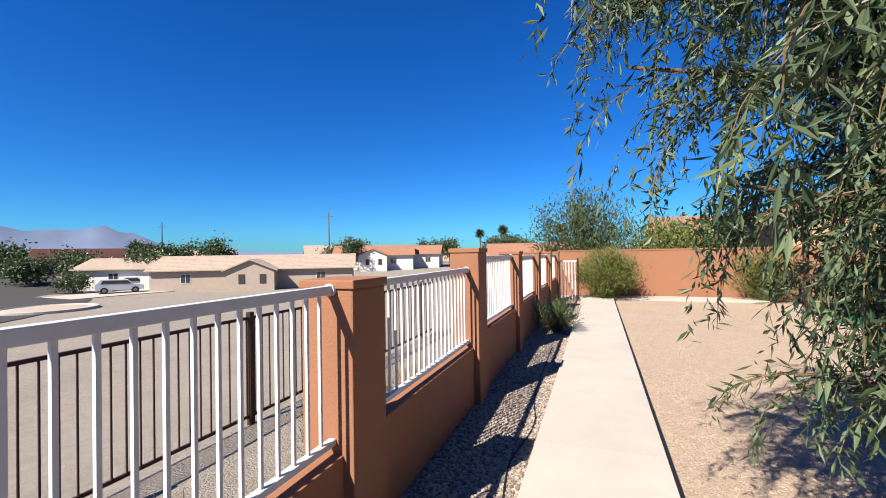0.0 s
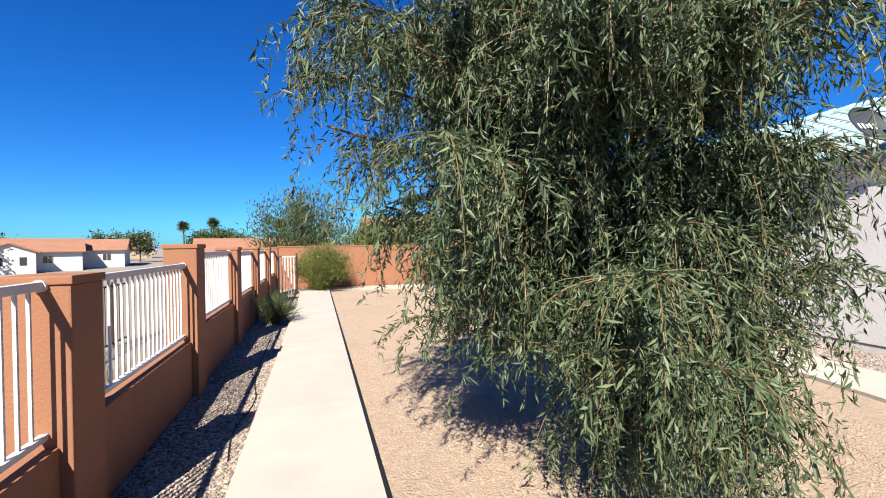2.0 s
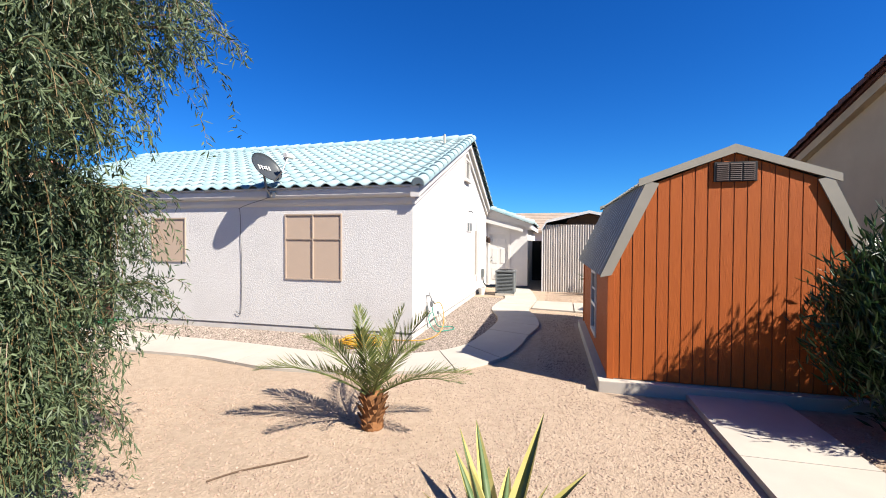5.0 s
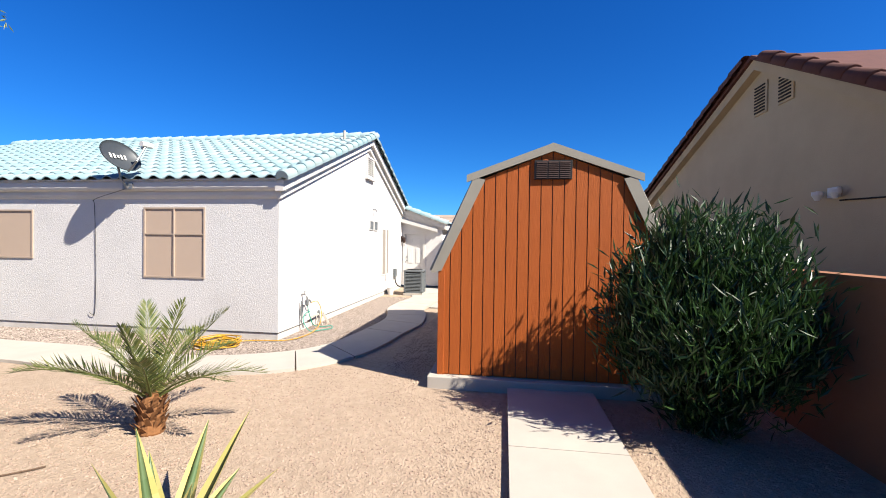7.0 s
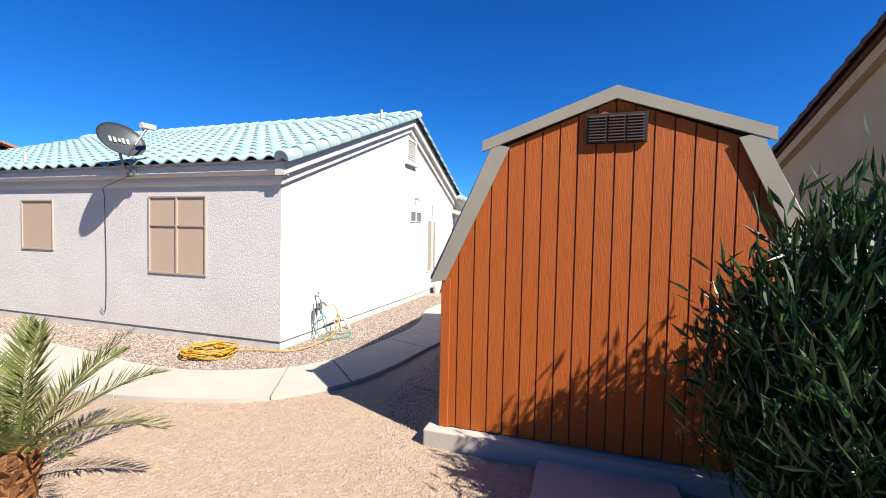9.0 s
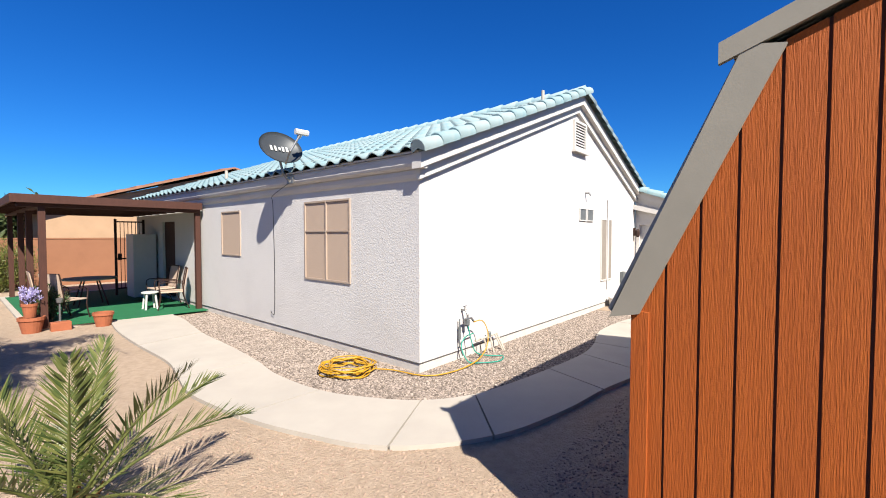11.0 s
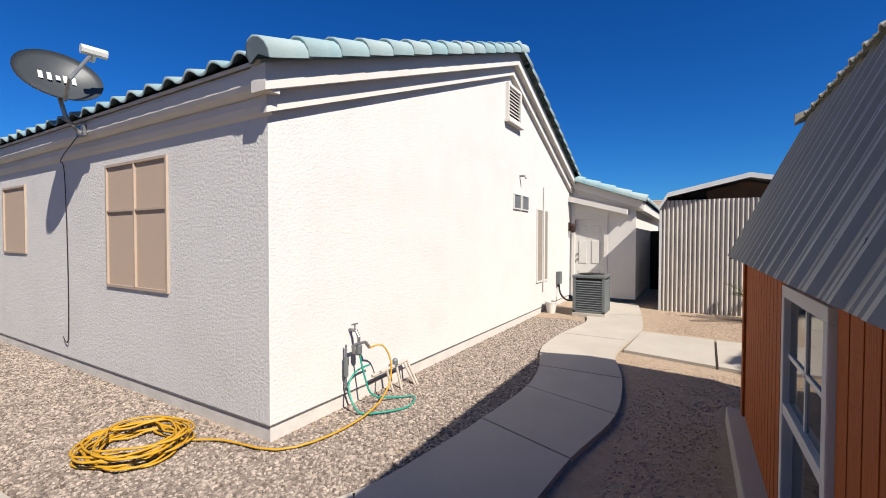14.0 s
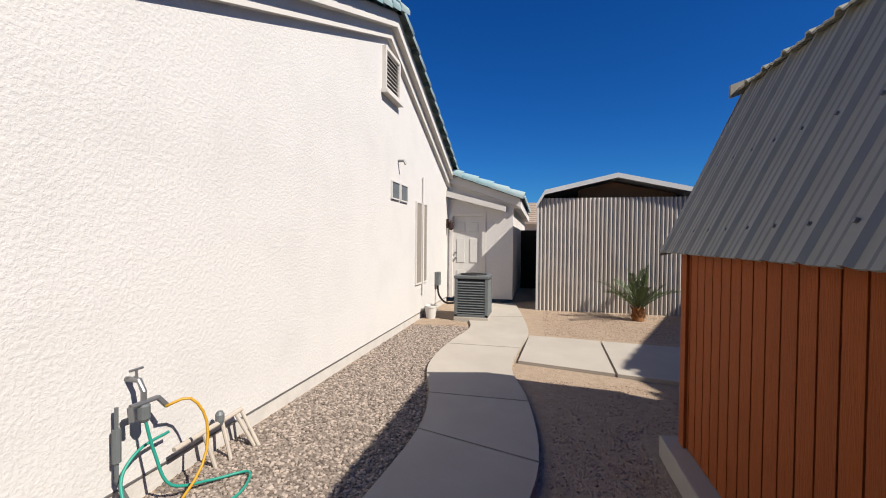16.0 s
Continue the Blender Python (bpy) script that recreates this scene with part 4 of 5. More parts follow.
PK = MB().box((-.006, -.006, ground_z(IX, 0) + .11), (.006, .006, IT - .03)).mesh("iron_picket", M_IRON)
for k in range(110):
    part("picket", PK, None, iron, at=pose(IX, -3.85 + k * .115, 0))
gate = thing("gate", "white metal gate at the fence's far end", "gate")
for k in range(7):
    part("bar", MB().box((-9.32 + k * .1, 15.0, -.1), (-9.29 + k * .1, 15.03, 1.22)), M_WHITE, gate)
part("top_bar", MB().box((-9.34, 15.0, 1.22), (-8.64, 15.03, 1.26)), M_WHITE, gate)
part("post", MB().box((-8.64, 14.98, -.1), (-8.58, 15.05, 1.35), .005), M_IRON, gate)

# ---- neighbouring house to the south ----
nb = thing("neighbour_house", "two-slope beige stucco house with dark brown roof tiles", "house")
NYW, NPX, NPZ = -8.9, 1.75, 5.3
WEST = .56


def nb_z(x):
    return NPZ - (x - NPX) * .34 if x > NPX else NPZ - (NPX - x) * WEST


NX0, NX1 = -3.6, 12
part("wall", MB().prism([(NX0, -.5), (NX1, -.5), (NX1, nb_z(NX1) - .1), (NPX, NPZ - .1), (NX0, nb_z(NX0) - .1)], "y", NYW - .2, NYW), M_NBWALL, nb, "shaded beige stucco gable wall")
part("wall", MB().box((NX0, NYW - 11, -.5), (NX0 + .2, NYW - .2, nb_z(NX0) - .12)), M_NBWALL, nb)
nr = MB()
for xa, xb in ((NX0 - .4, NPX), (NPX, NX1 + .4)):
    nr.prism([(xa, nb_z(xa)), (xb, nb_z(xb)), (xb, nb_z(xb) + .08), (xa, nb_z(xa) + .08)], "y", NYW - 11, NYW + .22)
part("roof", nr, M_TILE_B, nb)
part("fascia", MB().prism([(NX0 - .4, nb_z(NX0 - .4) - .2), (NPX, NPZ - .2), (NX1 + .4, nb_z(NX1 + .4) - .2), (NX1 + .4, nb_z(NX1 + .4)), (NPX, NPZ), (NX0 - .4, nb_z(NX0 - .4))], "y", NYW, NYW + .16), M_NBWALL, nb)
NBT = barrel(.48, .14, .12).mesh("gable_tile", M_TILE_B, True)
for s, grade, reach in ((1, .34, 10.6), (-1, WEST, 5.6)):
    na = math.degrees(math.atan(grade))
    for k in range(int(reach / .4)):
        x = NPX + s * (reach - k * .4)
        part("gable_tile", NBT, None, nb, at=pose(x, NYW + .2, nb_z(x) + .09, 0, na if s > 0 else -na, 0) @ pose(0, 0, 0, 0, 0, 180 if s > 0 else 0))
for x0 in (.82, 1.56):
    vv = part("vent", MB().box((x0, NYW, 4.25), (x0 + .42, NYW + .03, 4.85), .004), M_NBWALL, nb)
    for i in range(9):
        part("slat", MB().box((x0 + .05, NYW + .03, 4.29 + i * .06), (x0 + .37, NYW + .05, 4.315 + i * .06)), M_DARK, vv)
fl = part("flood_lamp", MB().box((-.25, NYW, 2.45), (-.05, NYW + .06, 2.6), .01), M_VINYL, nb, "white twin flood lamp")
for dx in (-.32, 0.02):
    part("lamp_head", MB().lathe([(.03, -.08), (.075, 0), (.075, .05), (.02, .06)], (dx, NYW + .14, 2.5), 12), M_VINYL, fl)
part("lamp_cable", MB().tube([(-.25, NYW + .02, 2.4), (-2, NYW + .02, 2.32), (-3.5, NYW + .02, 2.3)], .012, 6), M_DARK, nb)

# ---- plants ----
RNG = np.random.default_rng(7)


def leaves_mesh(P, D, L, Wd, bend=0.25):
    """Pointed leaves: at P, along D, L long and Wd wide, each one folded quad."""
    n = len(P)
    D = D / np.linalg.norm(D, axis=1)[:, None]
    S = np.cross(D, RNG.normal(size=(n, 3)))
    S /= np.linalg.norm(S, axis=1)[:, None] + 1e-9
    Nn = np.cross(D, S)
    L, Wd = np.asarray(L)[:, None], np.asarray(Wd)[:, None]
    mid = P + D * L * 0.45
    V = np.stack([P, mid + S * Wd * .5 + Nn * Wd * bend, P + D * L, mid - S * Wd * .5 + Nn * Wd * bend], 1).reshape(-1, 3)
    m_ = MB()
    m_.v = V.tolist()
    m_.f = [(4 * i, 4 * i + 1, 4 * i + 2, 4 * i + 3) for i in range(n)]
    return m_


def eucalyptus(x, y):
    t = thing("eucalyptus_tree", "weeping eucalyptus with grey-green narrow drooping leaves", "tree", at=pose(x, y, GZ))
    trunk = MB().tube(smooth_line([(0, 0, -.1), (.05, -.04, .5), (-.02, .06, 1.2), (.1, .1, 2.2), (.05, .05, 3.4), (.0, .0, 4.4)], 4), .085, 9, .025)
    part("trunk", trunk, M_BARK, t, smooth=True)
    P, D, L, W = [], [], [], []
    twigs = MB()
    limbs = [(RNG.uniform(.55, 3.9), k * 2.399 + RNG.uniform(-.3, .3), RNG.uniform(.7, 1.5) * (1.12 if k % 3 else .9), RNG.uniform(.25, .95)) for k in range(54)]
    limbs = [(z0, az, r * (1.25 if z0 > 1.6 else 1.0) * (1 - .1 * max(0, z0 - 3)), rise) for z0, az, r, rise in limbs]
    limbs += [(1.3, 3.05, 1.95, 1.2), (1.6, 2.85, 2.0, 1.4), (1.9, 3.3, 1.9, 1.1), (2.2, 2.7, 1.8, 1.2), (1.1, 2.9, 1.6, .9), (2.4, 3.1, 1.9, .9), (2.0, -.9, 1.6, 1.4), (2.4, -.7, 1.6, 1.4), (2.6, -1.1, 1.55, 1.2), (2.8, -.5, 1.65, 1.2)]
    limbs += [(RNG.uniform(1.3, 3.2), RNG.uniform(2.0, 3.7), RNG.uniform(.9, 1.6), RNG.uniform(.3, .9)) for _ in range(12)]
    limbs += [(RNG.uniform(.35, .9), RNG.uniform(4.2, 5.5), RNG.uniform(.5, .95), RNG.uniform(.2, .6)) for _ in range(9)]
    limbs += [(RNG.uniform(.75, 1.4), RNG.uniform(2.5, 3.8), RNG.uniform(.7, 1.15), RNG.uniform(.2, .6)) for _ in range(5)]
    limbs += [(RNG.uniform(.9, 3.7), RNG.uniform(-1.5, .5), RNG.uniform(.45, 1.15), RNG.uniform(.3, .9)) for _ in range(24)]
    limbs += [(RNG.uniform(1.0, 3.4), RNG.uniform(3.0, 4.4), RNG.uniform(.35, .9), RNG.uniform(.3, .9)) for _ in range(12)]
    for z0, az, reach, rise in limbs:
        o = np.array([math.cos(az), math.sin(az), 0])
        limb = smooth_line([(0.04, .05, z0), tuple(o * reach * .45 + [0, 0, z0 + rise * .7]), tuple(o * reach + [0, 0, z0 + rise])], 4)
        part("limb", MB().tube(limb, .026, 6, .007), M_BARK, t, smooth=True)
        pts = np.array([p[:] for p in limb])
        for q in range(60):
            u = RNG.uniform(.25, 1.0) ** .8
            i = u * (len(pts) - 1)
            b = pts[int(i)] + (pts[min(int(i) + 1, len(pts) - 1)] - pts[int(i)]) * (i % 1)
            if noise.noise(Vector(b) * 1.7) < -.22 and RNG.uniform() < .55:
                continue
            a2 = az + RNG.normal() * .9
            o2 = np.array([math.cos(a2), math.sin(a2), 0])
            out = RNG.uniform(.12, .55)
            skirt = .0 < .84 * b[0] - .54 * b[1] < .72 and -.55 < .54 * b[0] + .84 * b[1] < .4
            low = RNG.uniform(.02, .3) if skirt else RNG.uniform(.6, 1.25)
            drop = min(RNG.uniform(.15, .8) * (1.4 if skirt else 1.0) * (.5 if b[0] > .8 else 1.0), b[2] - low)
            if drop < .15:
                continue
            lift = RNG.uniform(.0, .15)
            n = int(20 + drop * 46)
            s = np.linspace(0, 1, n)[:, None]
            path = b + o2 * out * (1 - (1 - s) ** 2) + np.array([0, 0, 1.0]) * (lift * s * 2 - (drop + lift) * s ** 1.6) + RNG.normal(size=(1, 3)) * .05 * s
            if q % 2 == 0:
                twigs.tube([Vector(p) for p in path[::6]], .0035, 4, .0015, cap=False)
            tang = np.gradient(path, axis=0)
            tang /= np.linalg.norm(tang, axis=1)[:, None] + 1e-9
            d = tang * .5 + RNG.normal(size=(n, 3)) * .55 + np.array([0, 0, -.3])
            P.append(path + RNG.normal(size=(n, 3)) * .012)
            D.append(d)
            L.append(RNG.uniform(.04, .095, n))
            W.append(RNG.uniform(.010, .018, n))
    tagged(part("twig_tangle", twigs, M_DRY, t), kind="stuff")
    part("crown", leaves_mesh(np.concatenate(P), np.concatenate(D), np.concatenate(L), np.concatenate(W)), M_LEAF, t)


eucalyptus(-5.88, 1.58)


def date_palm(x, y, z, fronds, label, seed, trunk_h=.3, green=M_PALM):
    rng = np.random.default_rng(seed)
    t = thing("palm", label, "palm", at=pose(x, y, z))
    tr = MB().lathe([(.09, -.05), (.115, .02), (.105, .14), (.085, trunk_h), (.05, trunk_h + .08)], seg=14)
    part("trunk", tr, M_PALMBOOT, t)
    boots = MB()
    for k in range(46):
        a, h = k * 2.4, .02 + trunk_h * k / 46
        o = Vector((math.cos(a), math.sin(a), 0))
        s = Vector((-o.y, o.x, 0)) * .03
        b = o * .085 + Vector((0, 0, h))
        e = o * (.125 + rng.uniform(0, .05)) + Vector((0, 0, h + rng.uniform(.05, .12)))
        boots.add([b - s, b + s, e + s * .6, e - s * .6, b - s - Vector((0, 0, .03)), b + s - Vector((0, 0, .03))], [(0, 1, 2, 3), (4, 3, 2, 5), (0, 3, 4), (1, 5, 2)])
    part("boot_cover", boots, M_PALMBOOT, t)
    for az, elev, ln in fronds:
        az = math.radians(az)
        o = np.array([math.cos(az), math.sin(az), 0.0])
        el = math.radians(elev)
        n = 50
        s = np.linspace(0, 1, n)
        sag = .42 * math.cos(el) ** 1.2 * ln
        rad = ln * math.cos(el) * s
        hz = ln * math.sin(el) * s - sag * s ** 2.2
        path = o * rad[:, None] + np.array([0, 0, 1.0]) * (hz[:, None] + trunk_h)
        fr = MB().tube([Vector(p) for p in path[::5]], .013, 5, .003)
        tang = np.gradient(path, axis=0)
        tang /= np.linalg.norm(tang, axis=1)[:, None]
        sd = np.cross(tang, [0, 0, 1.0])
        sd /= np.linalg.norm(sd, axis=1)[:, None] + 1e-9
        up = np.cross(sd, tang)
        for i in range(6, n):
            f = (i - 6) / (n - 7)
            ll = ln * (.07 + .15 * math.sin(math.pi * min(1, f * .86 + .14)) ** .8)
            for sg in (-1, 1):
                d = sd[i] * sg * (.75 - .3 * f) + tang[i] * (.55 + .4 * f) + up[i] * (.28 + rng.normal() * .1) + rng.normal(size=3) * .05
                d /= np.linalg.norm(d)
                w = np.cross(d, up[i])
                w /= np.linalg.norm(w) + 1e-9
                b = path[i]
                tip = b + d * ll + np.array([0, 0, -.03 * ll])
                m_ = b + d * ll * .4
                fr.add([b, m_ + w * .007, tip, m_ - w * .007], [(0, 1, 2, 3)])
        part("frond", fr, green, t)
    return t


FR = [(12, 44, 1.2), (72, 42, 1.3), (108, 34, 1.35), (128, 60, 1.1), (165, 46, 1.05), (215, 50, 1.0), (255, 36, 1.2), (290, 32, 1.15), (318, 58, 1.2), (345, 38, 1.15), (50, 70, 1.05), (265, 72, 1.1), (185, 68, .95)]
date_palm(-3.66, -.8, GZ, FR, "young date palm with arching grey-green fronds", 3)
date_palm(7.9, -4.15, GZ, [(a + 20, e + 6, l * .85) for a, e, l in FR], "small dark palm before the corrugated metal", 5, .2, M_FARLEAF)


def shrub(name, x, y, r, h, material, label, n=5200, ll=.1, lw=.018, stems=60, seed=1, up=.5, squash=1.0, z=GZ, bare=.05):
    """A bush of many stems; leaves thicken towards an uneven outline."""
    rng = np.random.default_rng(seed)
    t = thing(name, label, "bush", at=pose(x, y, z))
    st = MB()
    P, D = [], []
    per = n // stems
    for k in range(stems):
        az, tilt = rng.uniform(0, 2 * math.pi), math.acos(rng.uniform(.0, 1.0)) * .98
        o = np.array([math.cos(az) * math.sin(tilt) * squash, math.sin(az) * math.sin(tilt), 0])
        top = np.array([0, 0, 1.0]) * h * (.22 + .78 * math.cos(tilt) ** .6)
        k1 = rng.uniform(.8, 1.08)
        end = (o * r + top) * k1
        ln = smooth_line([(o * .08).tolist(), (end * [.35, .35, .55]).tolist(), end.tolist()], 5)
        st.tube(ln, .012, 5, .003, cap=False)
        pts = np.array([p[:] for p in ln])
        u = bare + (1 - bare) * rng.uniform(0, 1, per) ** .55
        i = (u * (len(pts) - 1)).clip(0, len(pts) - 1.001)
        b = pts[i.astype(int)] + (pts[i.astype(int) + 1] - pts[i.astype(int)]) * (i % 1)[:, None]
        P.append(b + rng.normal(size=(per, 3)) * r * .12)
        D.append(rng.normal(size=(per, 3)) * .7 + end / np.linalg.norm(end) * .7 + np.array([0, 0, up]))
    P, D = np.concatenate(P), np.concatenate(D)
    P[:, 2] = np.abs(P[:, 2]) + .02
    tagged(part("stem_tangle", st, M_BARK, t), kind="stuff")
    part("crown", leaves_mesh(P, D, rng.uniform(.7, 1.3, len(P)) * ll, rng.uniform(.8, 1.2, len(P)) * lw), material, t)
    return t


shrub("oleander", -2.8, -6.0, .86, 2.05, M_OLEANDER, "dense dark green oleander with long glossy leaves", 25000, .15, .024, 230, 2, .8, squash=.85)
shrub("desert_broom", -7.75, 15.6, 1.1, 1.65, M_BUSH, "rounded olive-green desert broom beside the block wall", 17000, .12, .02, 130, 4)
shrub("desert_broom", -3.0, 15.7, 1.0, 1.6, M_BUSH, "rounded olive bush before the block wall", 7000, .12, .02, 80, 5)
shrub("desert_spoon", -8.8, 8.9, .45, .55, M_FARLEAF, "dark spiky shrub in the gravel strip", 900, .3, .014, 60, 6)
shrub("acacia", -8.6, 20.0, 2.3, 4.6, M_FARLEAF, "leafy green acacia beyond the block wall", 9000, .2, .05, 110, 8, z=-.5, bare=.35)
shrub("acacia", -5.0, 19.5, 1.9, 3.4, M_BUSH, "bright green tree beyond the block wall", 5000, .2, .06, 70, 9, z=-.5, bare=.35)
shrub("dry_weed", -9.7, 3.4, .3, .6, M_DRY, "straw-coloured dry weeds outside the fence", 900, .14, .006, 50, 10, z=ground_z(-9.7, 3.4))
shrub("dry_weed", -9.8, 2.5, .3, .75, M_DRY, "straw-coloured dry weeds outside the fence", 1100, .16, .006, 60, 11, z=ground_z(-9.8, 2.5))
shrub("dry_weed", -9.9, 1.2, .28, .5, M_DRY, "straw-coloured dry weeds outside the fence", 700, .14, .006, 50, 12, z=ground_z(-9.9, 1.2))


def agave(x, y):
    t = thing("agave", "variegated agave with stiff green, yellow-edged leaves", "agave", at=pose(x, y, GZ))
    rng = np.random.default_rng(11)
    for k in range(13):
        az = k * 2.4
        el = math.radians(24 + 54 * ((k * 7) % 13) / 13)
        ln = rng.uniform(.66, .92)
        o = Vector((math.cos(az), math.sin(az), 0))
        sd = Vector((-o.y, o.x, 0))
        n = 9
        rows = []
        for i in range(n):
            s = i / (n - 1)
            c = o * (.04 + ln * math.cos(el) * s) + Vector((0, 0, ln * math.sin(el) * s - .06 * s * s * math.cos(el)))
            w = .05 * (1 - s ** 1.8) * (.75 + .6 * min(s * 3, 1)) + .0015
            nu = sd.cross(o * math.cos(el) + Vector((0, 0, math.sin(el)))).normalized()
            rows.append([c - sd * w + nu * w * -.45, c - sd * w * .5, c, c + sd * w * .5, c + sd * w + nu * w * -.45, c + nu * .02 * (1 - s)])
        g, e = MB(), MB()
        for i in range(n - 1):
            a, b = rows[i], rows[i + 1]
            g.add([a[1], a[2], a[3], b[1], b[2], b[3], a[5], b[5]], [(0, 1, 4, 3), (1, 2, 5, 4), (0, 3, 7, 6), (2, 6, 7, 5)])
            e.add([a[0], a[1], b[0], b[1]], [(0, 1, 3, 2)])
            e.add([a[3], a[4], b[3], b[4]], [(0, 1, 3, 2)])
        lf = part("leaf", g, M_AGAVE, t, smooth=True)
        part("leaf_margin", e, M_AGAVEY, lf, "pale yellow margin")


agave(-5.15, -2.25)

# ---- patio ----
pat = thing("patio_cover", "dark brown wooden patio roof on slim square posts", "patio cover")
# north of y 10.8 roof and post are added to deepen the shade below
for x, y in ((-.11, 7.3), (-2.86, 7.3), (-2.86, 9.2), (-2.86, 10.8), (-2.86, 13.4)):
    part("post", MB().box((x - .055, y - .055, -.08), (x + .055, y + .055, 2.262), .006), M_BROWN, pat)
part("beam", MB().box((-3.2, 7.24, 2.26), (-.06, 7.36, 2.395), .006), M_BROWN, pat)
part("beam", MB().box((-2.92, 7.36, 2.26), (-2.8, 13.5, 2.395), .006), M_BROWN, pat)
part("fascia", MB().box((-3.3, 7.1, 2.33), (-.06, 7.14, 2.49), .004), M_BROWN, pat)
part("fascia", MB().box((-3.3, 7.14, 2.33), (-3.26, 13.6, 2.49), .004), M_BROWN, pat)
part("roof_panel", MB().box((-3.26, 7.14, 2.4), (-.06, 13.6, 2.45)), M_BROWN, pat)
for k in range(9):
    part("rafter", MB().box((-3.25, 7.7 + k * .64, 2.31), (-.06, 7.75 + k * .64, 2.398)), M_BROWN, pat)
solid("floor_patio", MB().box((-3.1, 7.3, -.22), (-.01, 13.8, -.07)), M_CONC, "concrete patio slab", "floor", kind="structure")
solid("outdoor_carpet", MB().prism([(-3.0, 7.35), (-.02, 6.95), (-.02, 13.4), (-3.0, 13.4)], "z", -.075, -.055), M_GREEN, "green artificial-turf carpet on the patio", "carpet")
security_gate = thing("security_gate", "tall dark iron security door standing open on the patio", "gate")
for x in (-.8, -.1):
    part("post", MB().box((x - .03, 11.6, -.07), (x + .03, 11.66, 2.2), .005), M_IRON, security_gate)
for z in (.12, 1.0, 2.1):
    part("rail", MB().box((-.77, 11.615, z), (-.13, 11.645, z + .04)), M_IRON, security_gate)
for k in range(6):
    part("bar", MB().box((-.69 + k * .095, 11.623, .16), (-.675 + k * .095, 11.637, 2.1)), M_IRON, security_gate)
part("lock_box", MB().box((-.76, 11.59, .98), (-.66, 11.614, 1.18), .006), M_IRON, security_gate)
solid("storage_cabinet", MB().box((-.62, 10.6, -.055), (-.05, 11.3, 1.75), .02), M_VINYL, "tall pale grey cabinet against the house wall", "cabinet")


def patio_chair(x, y, rz, label):
    t = thing("patio_chair", label, "chair", group="patio chairs", at=pose(x, y, -.055, 0, 0, rz))
    for sx in (-.25, .25):
        part("leg", MB().tube(smooth_line([(sx, .3, 0), (sx, .24, .3), (sx, .26, .62), (sx, 0, .64), (sx, -.24, .62)], 4), .013, 6), M_IRON, t)
        part("leg", MB().tube(smooth_line([(sx, -.34, 0), (sx, -.22, .4), (sx, -.3, .98)], 4), .013, 6), M_IRON, t)
    part("seat", MB().box((-.25, -.24, .4), (.25, .26, .43), .012), M_SCREEN, t, "tan sling seat")
    part("backrest", MB().add([(-.24, -.22, .44), (.24, -.22, .44), (.24, -.31, .98), (-.24, -.31, .98), (-.24, -.24, .44), (.24, -.24, .44), (.24, -.33, .98), (-.24, -.33, .98)], [(0, 1, 2, 3), (7, 6, 5, 4), (0, 4, 5, 1), (1, 5, 6, 2), (2, 6, 7, 3), (3, 7, 4, 0)]), M_SCREEN, t, "tan sling back")
    part("back_frame", MB().tube([(-.25, -.31, .98), (.25, -.31, .98)], .013, 6), M_IRON, t)


patio_chair(-.5, 7.85, 75, "black metal patio chair with a tan sling seat")
patio_chair(-.45, 8.75, 95, "black metal patio chair in the patio's shade")
patio_chair(-2.45, 8.0, -60, "black metal patio chair beside the potted flowers")
tb = thing("patio_table", "low dark metal patio table in the shade", "table", at=pose(-1.7, 9.9, -.055))
part("tabletop", MB().lathe([(.0, .66), (.55, .66), (.56, .68), (.55, .7), (.0, .7)], seg=24), M_SHEDTRIM, tb)
for k in range(4):
    a = math.pi / 4 + k * math.pi / 2
    part("leg", MB().tube([(.2 * math.cos(a), .2 * math.sin(a), .66), (.42 * math.cos(a), .42 * math.sin(a), 0)], .016, 6), M_IRON, tb)


def flower_pot(x, y, z, r, h, label, mat_=None):
    t = thing("flower_pot", label, "pot", at=pose(x, y, z))
    part("pot_body", MB().lathe([(r * .68, 0), (r * .92, h * .8), (r, h * .8), (r, h), (r * .86, h), (r * .84, h * .75)], seg=20), mat_ or M_POT, t)
    part("soil", MB().lathe([(.0, h * .84), (r * .85, h * .86)], seg=16), M_BARK, t)
    return t


flower_pot(-3.05, 7.2, GZ, .2, .3, "large terracotta pot by the patio post")
flower_pot(-3.07, 7.18, GZ + .3, .12, .26, "red plastic pot stacked on the terracotta pot")
flower_pot(-2.02, 6.95, GZ, .18, .28, "terracotta pot on the edge of the green carpet")
solid("brick_block", MB().box((-2.8, 7.0, GZ - .02), (-2.5, 7.2, GZ + .16), .01), M_POT, "reddish concrete block by the patio", "block")
stool = thing("white_stool", "small white plastic stool beside the patio chairs", "stool", at=pose(-.9, 8.1, -.055))
part("seat", MB().lathe([(0, .42), (.17, .42), (.18, .4), (.17, .38), (0, .38)], seg=20), M_VINYL, stool)
for k in range(4):
    a = math.pi / 4 + k * math.pi / 2
    part("leg", MB().tube([(.12 * math.cos(a), .12 * math.sin(a), .39), (.17 * math.cos(a), .17 * math.sin(a), 0)], .022, 6), M_VINYL, stool)
patio_chair(-2.6, 9.0, -90, "black metal patio chair under the patio roof")
solid("flower_stand", MB().lathe([(.0, .02), (.13, .0), (.13, .03), (.02, .05), (.015, .4), (.05, .42), (.06, .5), (.0, .52)], (-2.6, 7.55, -.055), 12), M_STEEL, "slim metal garden ornament on the carpet", "ornament")
shrub("potted_plant", -2.75, 7.85, .3, .7, M_FARLEAF, "dark green potted plant behind the patio post", 1500, .09, .025, 50, 22, z=-.055)
